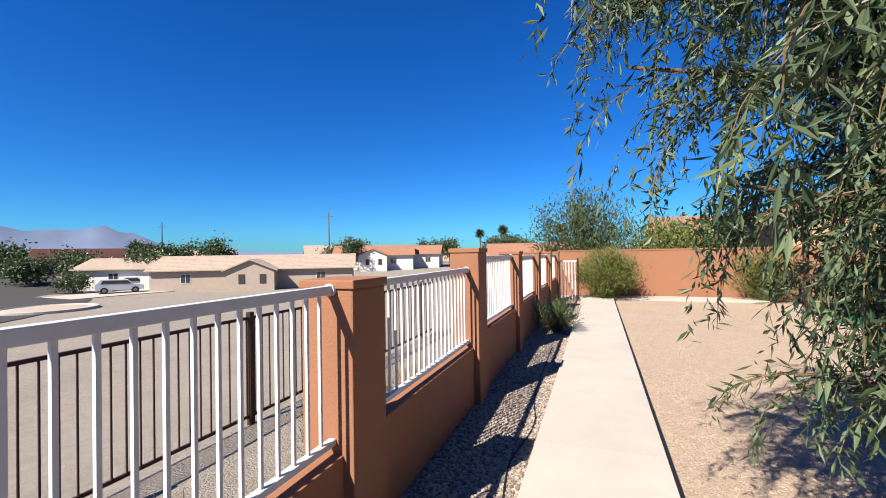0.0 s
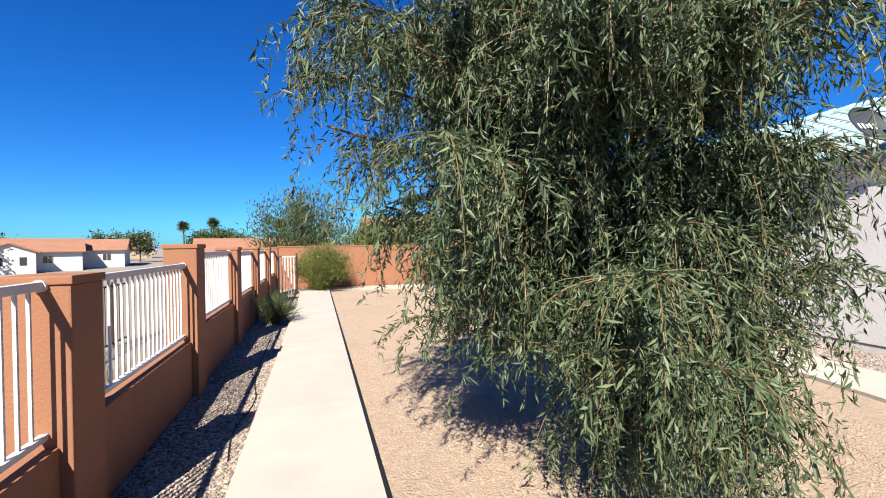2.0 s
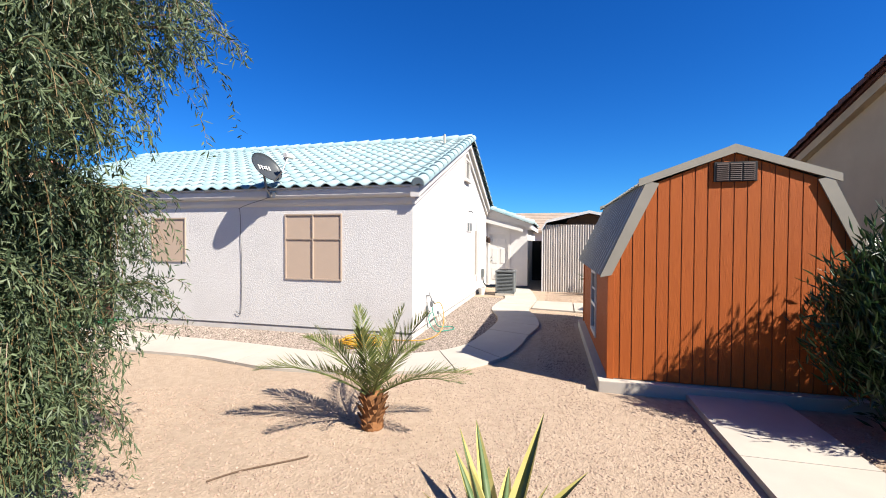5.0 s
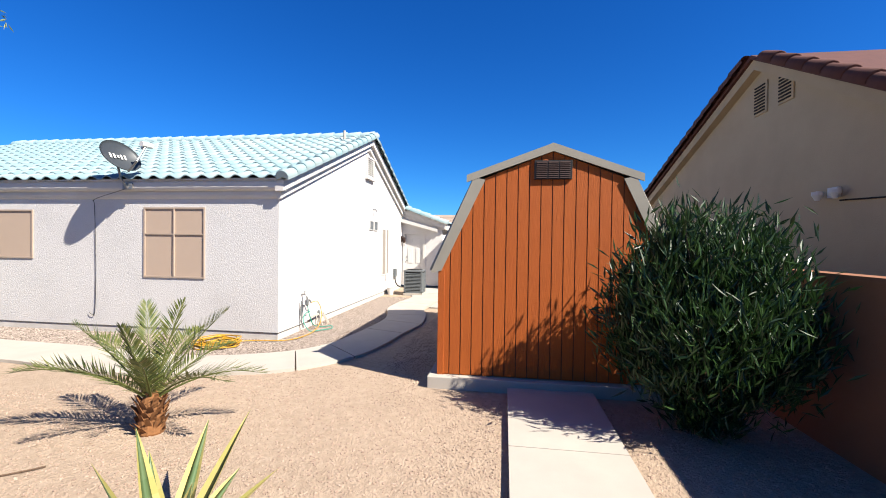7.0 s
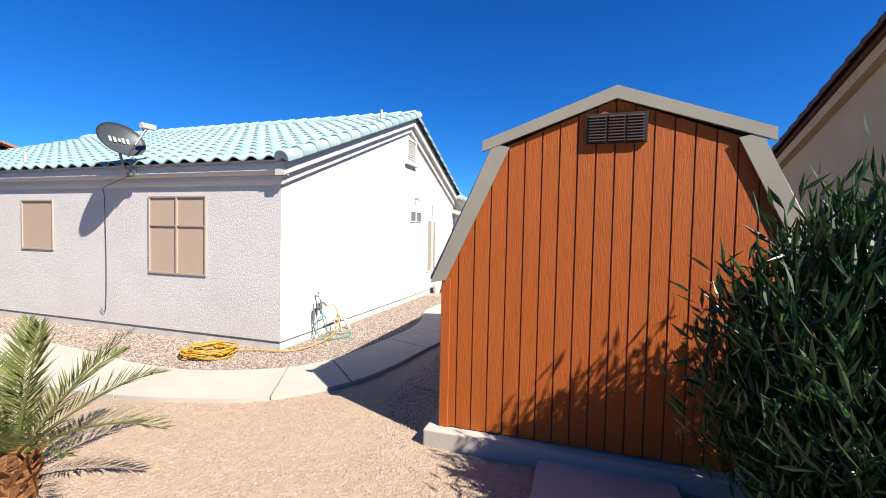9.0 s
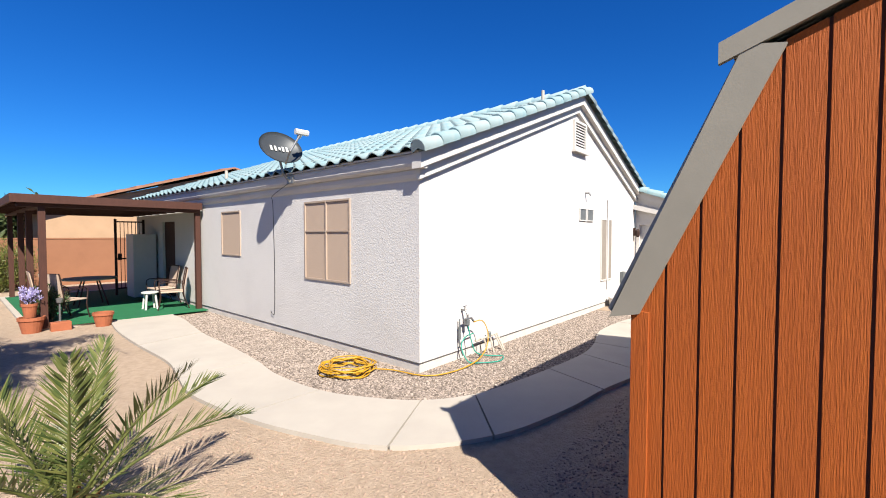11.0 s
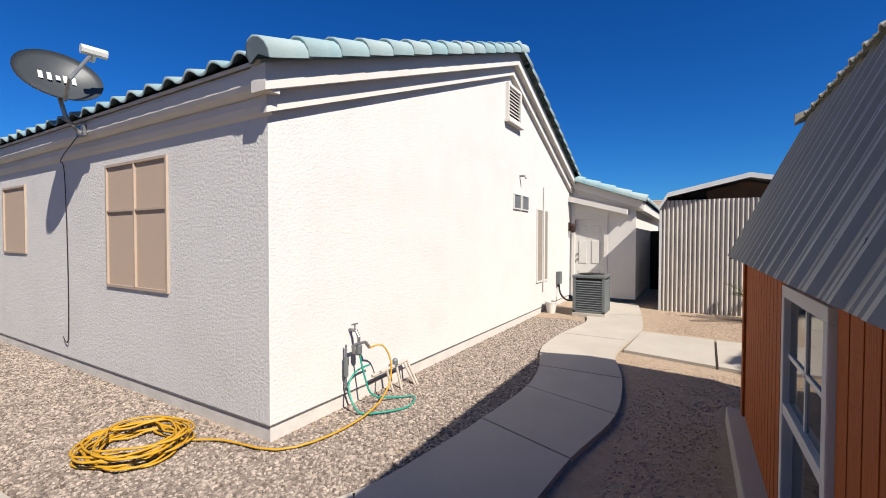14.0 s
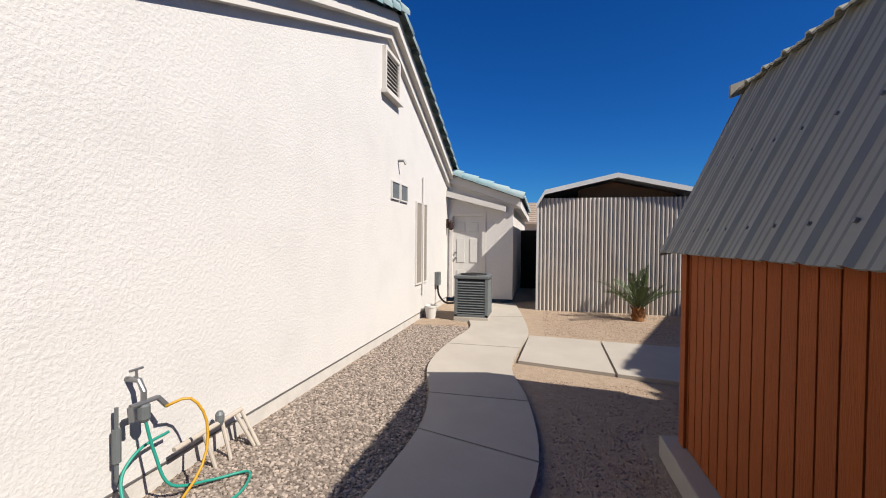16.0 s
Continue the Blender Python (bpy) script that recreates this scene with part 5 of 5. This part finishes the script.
shrub("potted_flowers", -3.07, 7.18, .16, .3, M_FLOWER, "lavender artificial flowers in the red pot", 500, .05, .03, 30, 21, z=GZ + .53)

# ---- hoses and pipes at the tap ----
tap = thing("garden_tap", "chrome garden tap with a double hose splitter", "tap")
part("tap_body", MB().tube([(.9, .02, .62), (.9, -.09, .62), (.9, -.12, .56), (.9, -.12, .48)], .016, 10), M_STEEL, tap)
part("handle", MB().tube([(.86, -.07, .68), (.94, -.07, .68)], .008, 6).tube([(.9, -.07, .62), (.9, -.07, .68)], .008, 6), M_STEEL, tap)
part("splitter", MB().tube([(.82, -.12, .5), (.98, -.13, .5)], .015, 8).tube([(.82, -.12, .5), (.82, -.13, .42)], .016, 8).tube([(.98, -.13, .5), (1.02, -.15, .44)], .016, 8), M_STEEL, tap)
part("timer", MB().lathe([(.022, 0), (.033, .02), (.033, .09), (.022, .1)], (.9, -.12, .39), 12), M_ACGREY, tap)
part("down_pipe", MB().tube([(.8, -.05, .5), (.8, -.05, .1), (.86, -.06, -.05)], .011, 6).tube([(.8, -.05, .38), (.8, -.05, .2)], .022, 8), M_ACGREY, tap)
pts = [(1.0, -.16, .44), (1.1, -.24, .46), (1.16, -.3, .3), (1.08, -.34, .08), (.8, -.36, -.06), (.4, -.3, -.085), (0, .0, -.09), (-.2, .3, -.085), (-.35, .55, -.08)]
pts[5:7] = [(.3, -.36, -.085), (-.08, -.18, -.09)]
for k in range(12 * 12):
    a = k / 12 * 2 * math.pi + .3
    r = .2 + .13 * abs(math.sin(k * .23)) + .04 * math.sin(k * 1.7)
    pts.append((-.6 + r * 1.05 * math.cos(a), .78 + r * 1.1 * math.sin(a), -.085 + .009 * (k // 12) + .006 * math.sin(k * 2.1)))
solid("garden_hose", MB().tube(smooth_line(pts, 3), .0085, 7), M_YHOSE, "coiled yellow garden hose lying on the gravel", "hose", smooth=True)
solid("green_hose", MB().tube(smooth_line([(.9, -.13, .4), (.93, -.16, .2), (.98, -.22, 0), (1.2, -.3, -.08), (1.35, -.45, -.09), (1.1, -.55, -.09), (.85, -.42, -.085), (.75, -.25, -.08), (.78, -.1, .1), (.9, -.08, .22), (1.1, -.08, .24)], 6), .009, 7), M_THOSE, "teal garden hose looped below the tap", "hose", smooth=True)
man = thing("irrigation_manifold", "cream PVC sprinkler pipes rising from the gravel", "pipe")
part("pipe", MB().tube([(1.12, -.1, .12), (1.72, -.1, .14)], .017, 8), M_PVC, man)
for k, (x, lean) in enumerate(((1.35, .04), (1.52, -.02), (1.66, .05), (1.72, 0))):
    part("riser", MB().tube([(x, -.1, .13), (x + lean, -.16 - .03 * k, -.12)], .014, 8), M_PVC, man)
part("valve", MB().lathe([(.022, 0), (.03, .03), (.03, .07), (.018, .09)], (1.5, -.1, .12), 12), M_ACGREY, man)
for i, pth in enumerate(([(-4.9, .05), (-4.7, -.1), (-4.45, -.4), (-4.35, -.5)], [(-6.0, .95), (-5.7, .5), (-5.4, .35), (-5.2, .35)], [(-8.6, 2.6), (-8.66, 3.2), (-8.58, 4.0), (-8.7, 5.0), (-8.75, 7.5)])):
    solid("drip_line", MB().tube([(p.x, p.y, GZ + .012) for p in smooth_line([(*q, 0) for q in pth], 6)], .008, 6), M_BLACK if i == 2 else M_BARK, "thin drip irrigation tube lying on the soil", "tube")

# ---- beyond the fence: street, houses, trees, mountains ----


def far_house(name, x, y, rz, L, Wd, H, wallm, roofm, label, rise=1.3, wins=3, porch=False, z=None):
    z = ground_z(x, y) if z is None else z
    t = thing(name, label, "house", at=pose(x, y, z, 0, 0, rz))
    part("wall", MB().prism([(-Wd / 2, -1.5), (Wd / 2, -1.5), (Wd / 2, H), (0, H + rise * .93), (-Wd / 2, H)], "x", -L / 2, L / 2), wallm, t)
    e = .5
    s = rise / (Wd / 2)
    rows = 11
    for sg in (1, -1):
        def at_u(u, lift):
            return (sg * (Wd / 2 + e) * (1 - u), H - e * s + (rise + e * s) * u + lift)
        prof = []
        for i in range(rows):
            prof += [at_u(i / rows, .14), at_u((i + .98) / rows, .08)]
        part("roof_slope", MB().prism(prof + [at_u(1, .01), at_u(0, .01)], "x", -L / 2 - .4, L / 2 + .4), roofm, t)
    for k in range(wins):
        u = -L / 2 + L * (k + .5) / wins
        w = part("window", MB().box((u - .55, -Wd / 2 - .04, .9), (u + .55, -Wd / 2 + .02, 2.0)), M_VINYL, t)
        for q in (-.5, .03):
            part("pane", MB().box((u + q, -Wd / 2 - .05, .96), (u + q + .47, -Wd / 2 - .041, 1.94)), M_GLASS, w)
    if porch:
        g = MB().prism([(-2.6, -1.5), (2.6, -1.5), (2.6, H - .1), (0, H + 1.0), (-2.6, H - .1)], "y", -Wd / 2 - 2.2, -Wd / 2)
        p = part("front_gable", g, wallm, t)
        rp = MB()
        for sg in (1, -1):
            rp.prism([(sg * 3.0, H - .26), (0, H + 1.02), (0, H + 1.16), (sg * 3.0, H - .1)], "y", -Wd / 2 - 2.5, -Wd / 2 + 2)
        part("gable_roof", rp, roofm, t)
        for u in (-1.3, 1.0):
            part("gable_window", MB().box((u, -Wd / 2 - 2.24, .8), (u + .7, -Wd / 2 - 2.2, 1.9)), M_GLASS, p)
    return t


far_house("tan_house", -49.2, 44.0, 31, 23, 9, 2.5, M_TANWALL, M_TILE_T, "tan stucco house with a pale tan tile roof", 1.55, 3, True)
far_house("tan_house", -64.7, 37.5, 31, 8, 8, 2.5, M_FARWHITE, M_TILE_T, "cream stucco garage wing with tan tiles", 1.2, 1)
far_house("white_house", -50.0, 75.3, 25, 15, 9, 2.7, M_FARWHITE, M_TILE_R, "white stucco house with a red tile roof", 1.8, 2, True)
far_house("white_house", -43.3, 82.3, 15, 9, 8, 2.7, M_FARWHITE, M_TILE_R, "white stucco house with a low roof far away", 1.6, 2)
far_house("grey_house", -87.8, 47.7, 55, 16, 9, 2.6, M_TANWALL, M_TILE_B, "brown stucco house beyond the street", 1.6, 2)
far_house("grey_house", -93.7, 70.4, 40, 16, 9, 2.6, M_NBWALL, M_TILE_T, "beige stucco house beyond the street", 1.6, 2)
far_house("grey_house", -75.2, 98.6, 40, 16, 9, 2.6, M_FARWHITE, M_TILE_T, "pale stucco house on the far rise", 2.4, 3)
far_house("orange_roof_house", -13.0, 46.0, 10, 12, 8, 2.7, M_NBWALL, M_TILE_R, "stucco house with an orange tile roof beyond the fence", 1.7, 2)
far_house("grey_house", -60.0, 130.0, 20, 18, 9, 2.6, M_NBWALL, M_TILE_R, "small distant house with red roof", 1.8, 3)
far_house("grey_house", -20.0, 120.0, 10, 16, 9, 2.6, M_FARWHITE, M_TILE_B, "small distant pale house", 1.8, 3)
far_house("north_neighbour", 5.3, 23.5, 90, 11, 14, 3.0, M_PEACH, M_TILE_R, "beige stucco house with an orange tile roof", 2.3, 2, z=-.3)
far_house("east_neighbour", 30, -2.0, 90, 12, 9, 2.8, M_FARWHITE, M_TILE_T, "white stucco house at the end of the alley", 1.5, 2, z=-.2)
far_house("north_neighbour", -1.0, 29, 0, 7, 6, 2.6, M_FARWHITE, M_TILE_R, "white stucco garage behind the trees", 1.2, 1, z=-.3)


def far_tree(x, y, h, r, seed, palm=False):
    z = ground_z(x, y)
    rng = np.random.default_rng(seed)
    if palm:
        t = thing("fan_palm", "tall slim fan palm in the distance", "palm", at=pose(x, y, z))
        part("trunk", MB().tube([(0, 0, -.2), (.1, 0, h * .5), (0, .05, h)], .22, 8, .15), M_BARK, t)
        n = 420
        d = rng.normal(size=(n, 3))
        d /= np.linalg.norm(d, axis=1)[:, None]
        part("crown", leaves_mesh(np.array([0, 0, h]) + d * .15, d + [0, 0, .1], rng.uniform(.9, 1.6, n) * r * .7, np.full(n, .14)), M_FARLEAF, t)
        return
    t = thing("tree", "distant dark green tree with an uneven crown", "tree", at=pose(x, y, z))
    part("trunk", MB().tube([(0, 0, -.3), (.05, .05, h * .35), (0, .1, h * .7)], .16, 7, .07), M_BARK, t)
    P = []
    for k in range(16):
        c = np.array([rng.uniform(-1, 1) * r * .7, rng.uniform(-1, 1) * r * .7, h * rng.uniform(.4, .9)])
        P.append(c + rng.normal(size=(130, 3)) * r * .24)
    P = np.concatenate(P)
    n = len(P)
    part("crown", leaves_mesh(P, rng.normal(size=(n, 3)), rng.uniform(.2, .45, n) * r * .55, rng.uniform(.1, .2, n) * r * .6), M_FARLEAF, t)


for k, (x, y, h, r) in enumerate(((-62.6, 38.3, 4.2, 2.4), (-68.2, 42.9, 4.8, 2.8), (-72.7, 37.3, 3.6, 2.6), (-77.2, 32.7, 3.2, 2.6), (-80.5, 40.0, 3.4, 2.8), (-63.6, 49.5, 6.5, 2.8), (-50.9, 67.5, 6.0, 2.4), (-40.0, 92.0, 5.5, 2.5), (-50.0, 104.0, 5.5, 3.0), (-27.0, 100.0, 6.5, 3.0), (-63.4, 30.4, 2.2, 1.6), (-56.6, 37.8, 2.3, 1.3), (-84.7, 59.5, 4, 3), (-62.9, 81.2, 4.5, 3.4), (-56.9, 83.2, 4.2, 3.2), (-34.0, 110.0, 6, 3.2), (-22.0, 90.0, 5.5, 2.2), (-15.0, 100.0, 5, 2.4), (-96.7, 38.5, 4, 4), (-93.3, 32.2, 3.5, 3.6), (-3, 24, 3.8, 2.2))):
    far_tree(x, y, h, r, 50 + k)
for k, (x, y, h) in enumerate(((-72.2, 43.2, 4.6), (-73.9, 46.4, 4.1), (-70.1, 44.1, 3.6), (-37.0, 108.0, 7.5), (-30.0, 104.0, 8), (-14.0, 80.0, 6.5))):
    far_tree(x, y, h, 1.5, 90 + k, True)
for x, y, h in ((-54.9, 66.7, 11), (-83.1, 55.3, 9)):
    pl = thing("utility_pole", "slim dark utility pole far off", "pole", at=pose(x, y, ground_z(x, y)))
    part("pole", MB().tube([(0, 0, -.3), (0, 0, h)], .13, 8, .08), M_BARK, pl)
    part("crossarm", MB().box((-.8, -.05, h - .9), (.8, .05, h - .78)), M_BARK, pl)


def strip(name, pts, w, dz, material, label):
    """A road laid on the ground."""
    c = smooth_line([(*p, 0) for p in pts], 8)
    m_ = MB()
    vs = []
    for i, p in enumerate(c):
        d = (c[min(i + 1, len(c) - 1)] - c[max(i - 1, 0)]).normalized()
        s = Vector((-d.y, d.x, 0)) * w / 2
        for q in (p + s, p, p - s):
            vs.append((q.x, q.y, ground_z(q.x, q.y) + dz))
    m_.add(vs, [(3 * i + j + 1, 3 * i + j, 3 * i + j + 3, 3 * i + j + 4) for i in range(len(c) - 1) for j in (0, 1)])
    return solid(name, m_, material, label, "road", kind="structure")


strip("road", [(-37.1, -56.9), (-38.2, -16.4), (-45.2, 8.6), (-53.8, 20.7), (-65.1, 27.2), (-86.2, 35.8), (-135.3, 45.9)], 9, .05, M_ASPHALT, "grey asphalt street curving past the lots")
strip("driveway", [(-59.1, 26.4), (-58.4, 32.4), (-56.5, 39.2)], 6, .07, M_CONC, "pale concrete driveway")
isl = thing("traffic_island", "gravel island with a pale kerb in the street", "island", at=pose(-48.6, 20.4, ground_z(-48.6, 20.4)))
part("kerb", MB().lathe([(3.2, -.3), (3.2, .2), (2.95, .22), (2.9, .15)], seg=36), M_CONC, isl)
part("gravel_bed", MB().lathe([(2.9, .1), (2.0, .2), (.1, .24)], seg=30), M_TANWALL, isl)


def car(x, y, rz, label, pickup=False):
    z = ground_z(x, y) + .06
    t = thing("pickup_truck" if pickup else "car", label, "car", at=pose(x, y, z, 0, 0, rz))
    prof = [(-2.2, .35), (2.2, .35), (2.25, .85), (1.25, 1.0), (.75, 1.5), (-.6, 1.55) if pickup else (-1.7, 1.55), (-.8, 1.02) if pickup else (-2.15, 1.05), (-2.2, .98)]
    part("body", MB().prism(prof, "y", -.88, .88), M_CAR, t)
    part("side_window", MB().prism([(1.05, 1.03), (.68, 1.43), (-.5, 1.46) if pickup else (-1.5, 1.46), (-.6, 1.05) if pickup else (-1.7, 1.08)], "y", -.895, .895), M_GLASS, t)
    for wx in (-1.4, 1.4):
        for wy in (-.86, .86):
            wl = part("wheel", MB().tube([(wx, wy - .1, .34), (wx, wy + .1, .34)], .35, 16), M_BLACK, t)
            part("rim", MB().tube([(wx, wy - .11, .34), (wx, wy + .11, .34)], .2, 10), M_STEEL, wl)


car(-59.1, 32.5, 60, "white sport-utility car parked on a driveway")
car(-61.4, 35.2, 60, "white pickup truck parked by the house", True)

mt = MB()
vs = []
steps = 180
for i in range(steps + 1):
    yaw = math.radians(-60 + 220 * i / steps)
    R = 2300
    yd = math.degrees(yaw)
    h = 22 + 14 * noise.noise((yd * .07, 0, 0)) + 6 * noise.noise((yd * .5, 2, 0))
    h += 135 * max(0, min(1, (yd - 52) / 5)) * (1 - max(0, min(1, (yd - 85) / 20))) * (.82 + .32 * noise.noise((yd * .12, 5, 0)) + .2 * noise.noise((yd * .55, 7, 0)) + .08 * noise.noise((yd * 1.7, 9, 0)))
    h = max(h, 4)
    for f, rr in ((0, .92), (.35, .95), (.7, .985), (1, 1.0)):
        vs.append((-8 - math.sin(yaw) * R * rr, math.cos(yaw) * R * rr, -8 + (h + 8) * f + (noise.noise((yd * 1.1, f * 9, 1)) * h * .1 if 0 < f < 1 else 0)))
mt.add(vs, [(4 * i + j, 4 * i + j + 1, 4 * i + j + 5, 4 * i + j + 4) for i in range(steps) for j in range(3)])
solid("backdrop_mountains", mt, M_MOUNT, "desert mountain range with distance haze painted in as blue-grey", "mountains", kind="structure", smooth=True)

# ---- stones and gravel ----


def stones(name, inside, x0, x1, y0, y1, n, r0, r1, material, label, zf, seed, spread=2):
    rng = np.random.default_rng(seed)
    ico = bmesh.new()
    bmesh.ops.create_icosphere(ico, subdivisions=1, radius=1.0)
    bv = np.array([v.co[:] for v in ico.verts])
    bf = np.array([[v.index for v in f.verts] for f in ico.faces])
    ico.free()
    xy = rng.uniform((x0, y0), (x1, y1), (int(n * spread), 2))
    xy = np.array([p for p in xy if inside(*p)])[:n]
    n = len(xy)
    s = rng.uniform(r0, r1, (n, 1)) * rng.uniform(.6, 1.25, (n, 3)) * np.array([1.15, 1, .7])
    a = rng.uniform(0, 2 * math.pi, n)
    V = bv[None] * (1 + rng.normal(size=(n, len(bv), 1)) * .12) * s[:, None]
    c, d = np.cos(a)[:, None], np.sin(a)[:, None]
    V = np.stack([V[..., 0] * c - V[..., 1] * d, V[..., 0] * d + V[..., 1] * c, V[..., 2]], -1)
    V += np.stack([xy[:, 0], xy[:, 1], np.array([zf(*p) for p in xy])], -1)[:, None]
    m_ = MB()
    m_.v = V.reshape(-1, 3).tolist()
    m_.f = (bf[None] + (np.arange(n) * len(bv))[:, None, None]).reshape(-1, 3).tolist()
    return solid(name, m_, material, label, "gravel", kind="stuff")


EDGE_W = [p for p in inn[::-1] if p.y > -.75]
EDGE_S = [p for p in inn if p.x > -.74 and p.y < .2]
WX_, WY_ = np.array([p.x for p in EDGE_W]), np.array([p.y for p in EDGE_W])
SX_, SY_ = np.array([p.x for p in EDGE_S]), np.array([p.y for p in EDGE_S])


def inner_x(y):
    return float(np.interp(y, WY_, WX_))


def inner_y(x):
    return float(np.interp(x, SX_, SY_))


def in_bed(x, y):
    if y > 0:
        return x < -.01 and y < 6.9 and x > inner_x(y) + .03
    if x < -.72:
        return x > inner_x(y) + .03
    return y < -.01 and x < 6.4 and y > inner_y(x) + .03


bed = MB()
CELL = .06
for i in range(int(7.8 / CELL)):
    for j in range(int(8.3 / CELL)):
        x, y = -1.4 + i * CELL, -1.4 + j * CELL
        if in_bed(x + CELL / 2, y + CELL / 2):
            bed.add([(x, y, GZ + .003), (x + CELL, y, GZ + .003), (x + CELL, y + CELL, GZ + .003), (x, y + CELL, GZ + .003)], [(0, 1, 2, 3)])
solid("ground_rock_bed", bed, M_ROCKBED, "fine grey-brown stone bedding beside the house", "ground", kind="structure")
stones("river_rock", in_bed, -1.4, 6.4, -1.4, 6.9, 40000, .008, .0175, M_STONE, "brown and grey crushed stone bed along the house", lambda x, y: GZ + .006, 31, 7)


def in_strip(x, y):
    return -9.28 < x < -8.51


stones("gravel_strip", in_strip, -9.29, -8.5, -2, 14.0, 30000, .009, .019, M_STONE, "brown gravel strip between the fence and the path", lambda x, y: GZ + .004, 32)


def in_yard(x, y):
    if x < -1.4:
        return -7.43 < x and not (-5.15 < y < -4.05) and not (x > inner_x(y) - 1.1 and y > -.3) and not (x > -2.0 - .5 * (y + .3) and y > -2.2) and not (x > -2.3 and y < -3.0)
    return y < -2.35 and not (x < 2.6 and y < -3.05) and x < 8.6 and not (3.8 < x < 6.0)


stones("yard_pebbles", in_yard, -7.7, 8.6, -6.9, 6.5, 60000, .004, .013, M_PEBBLE, "scattered small pinkish pebbles on the soil", lambda x, y: ground_z(x, y) + .002, 33)
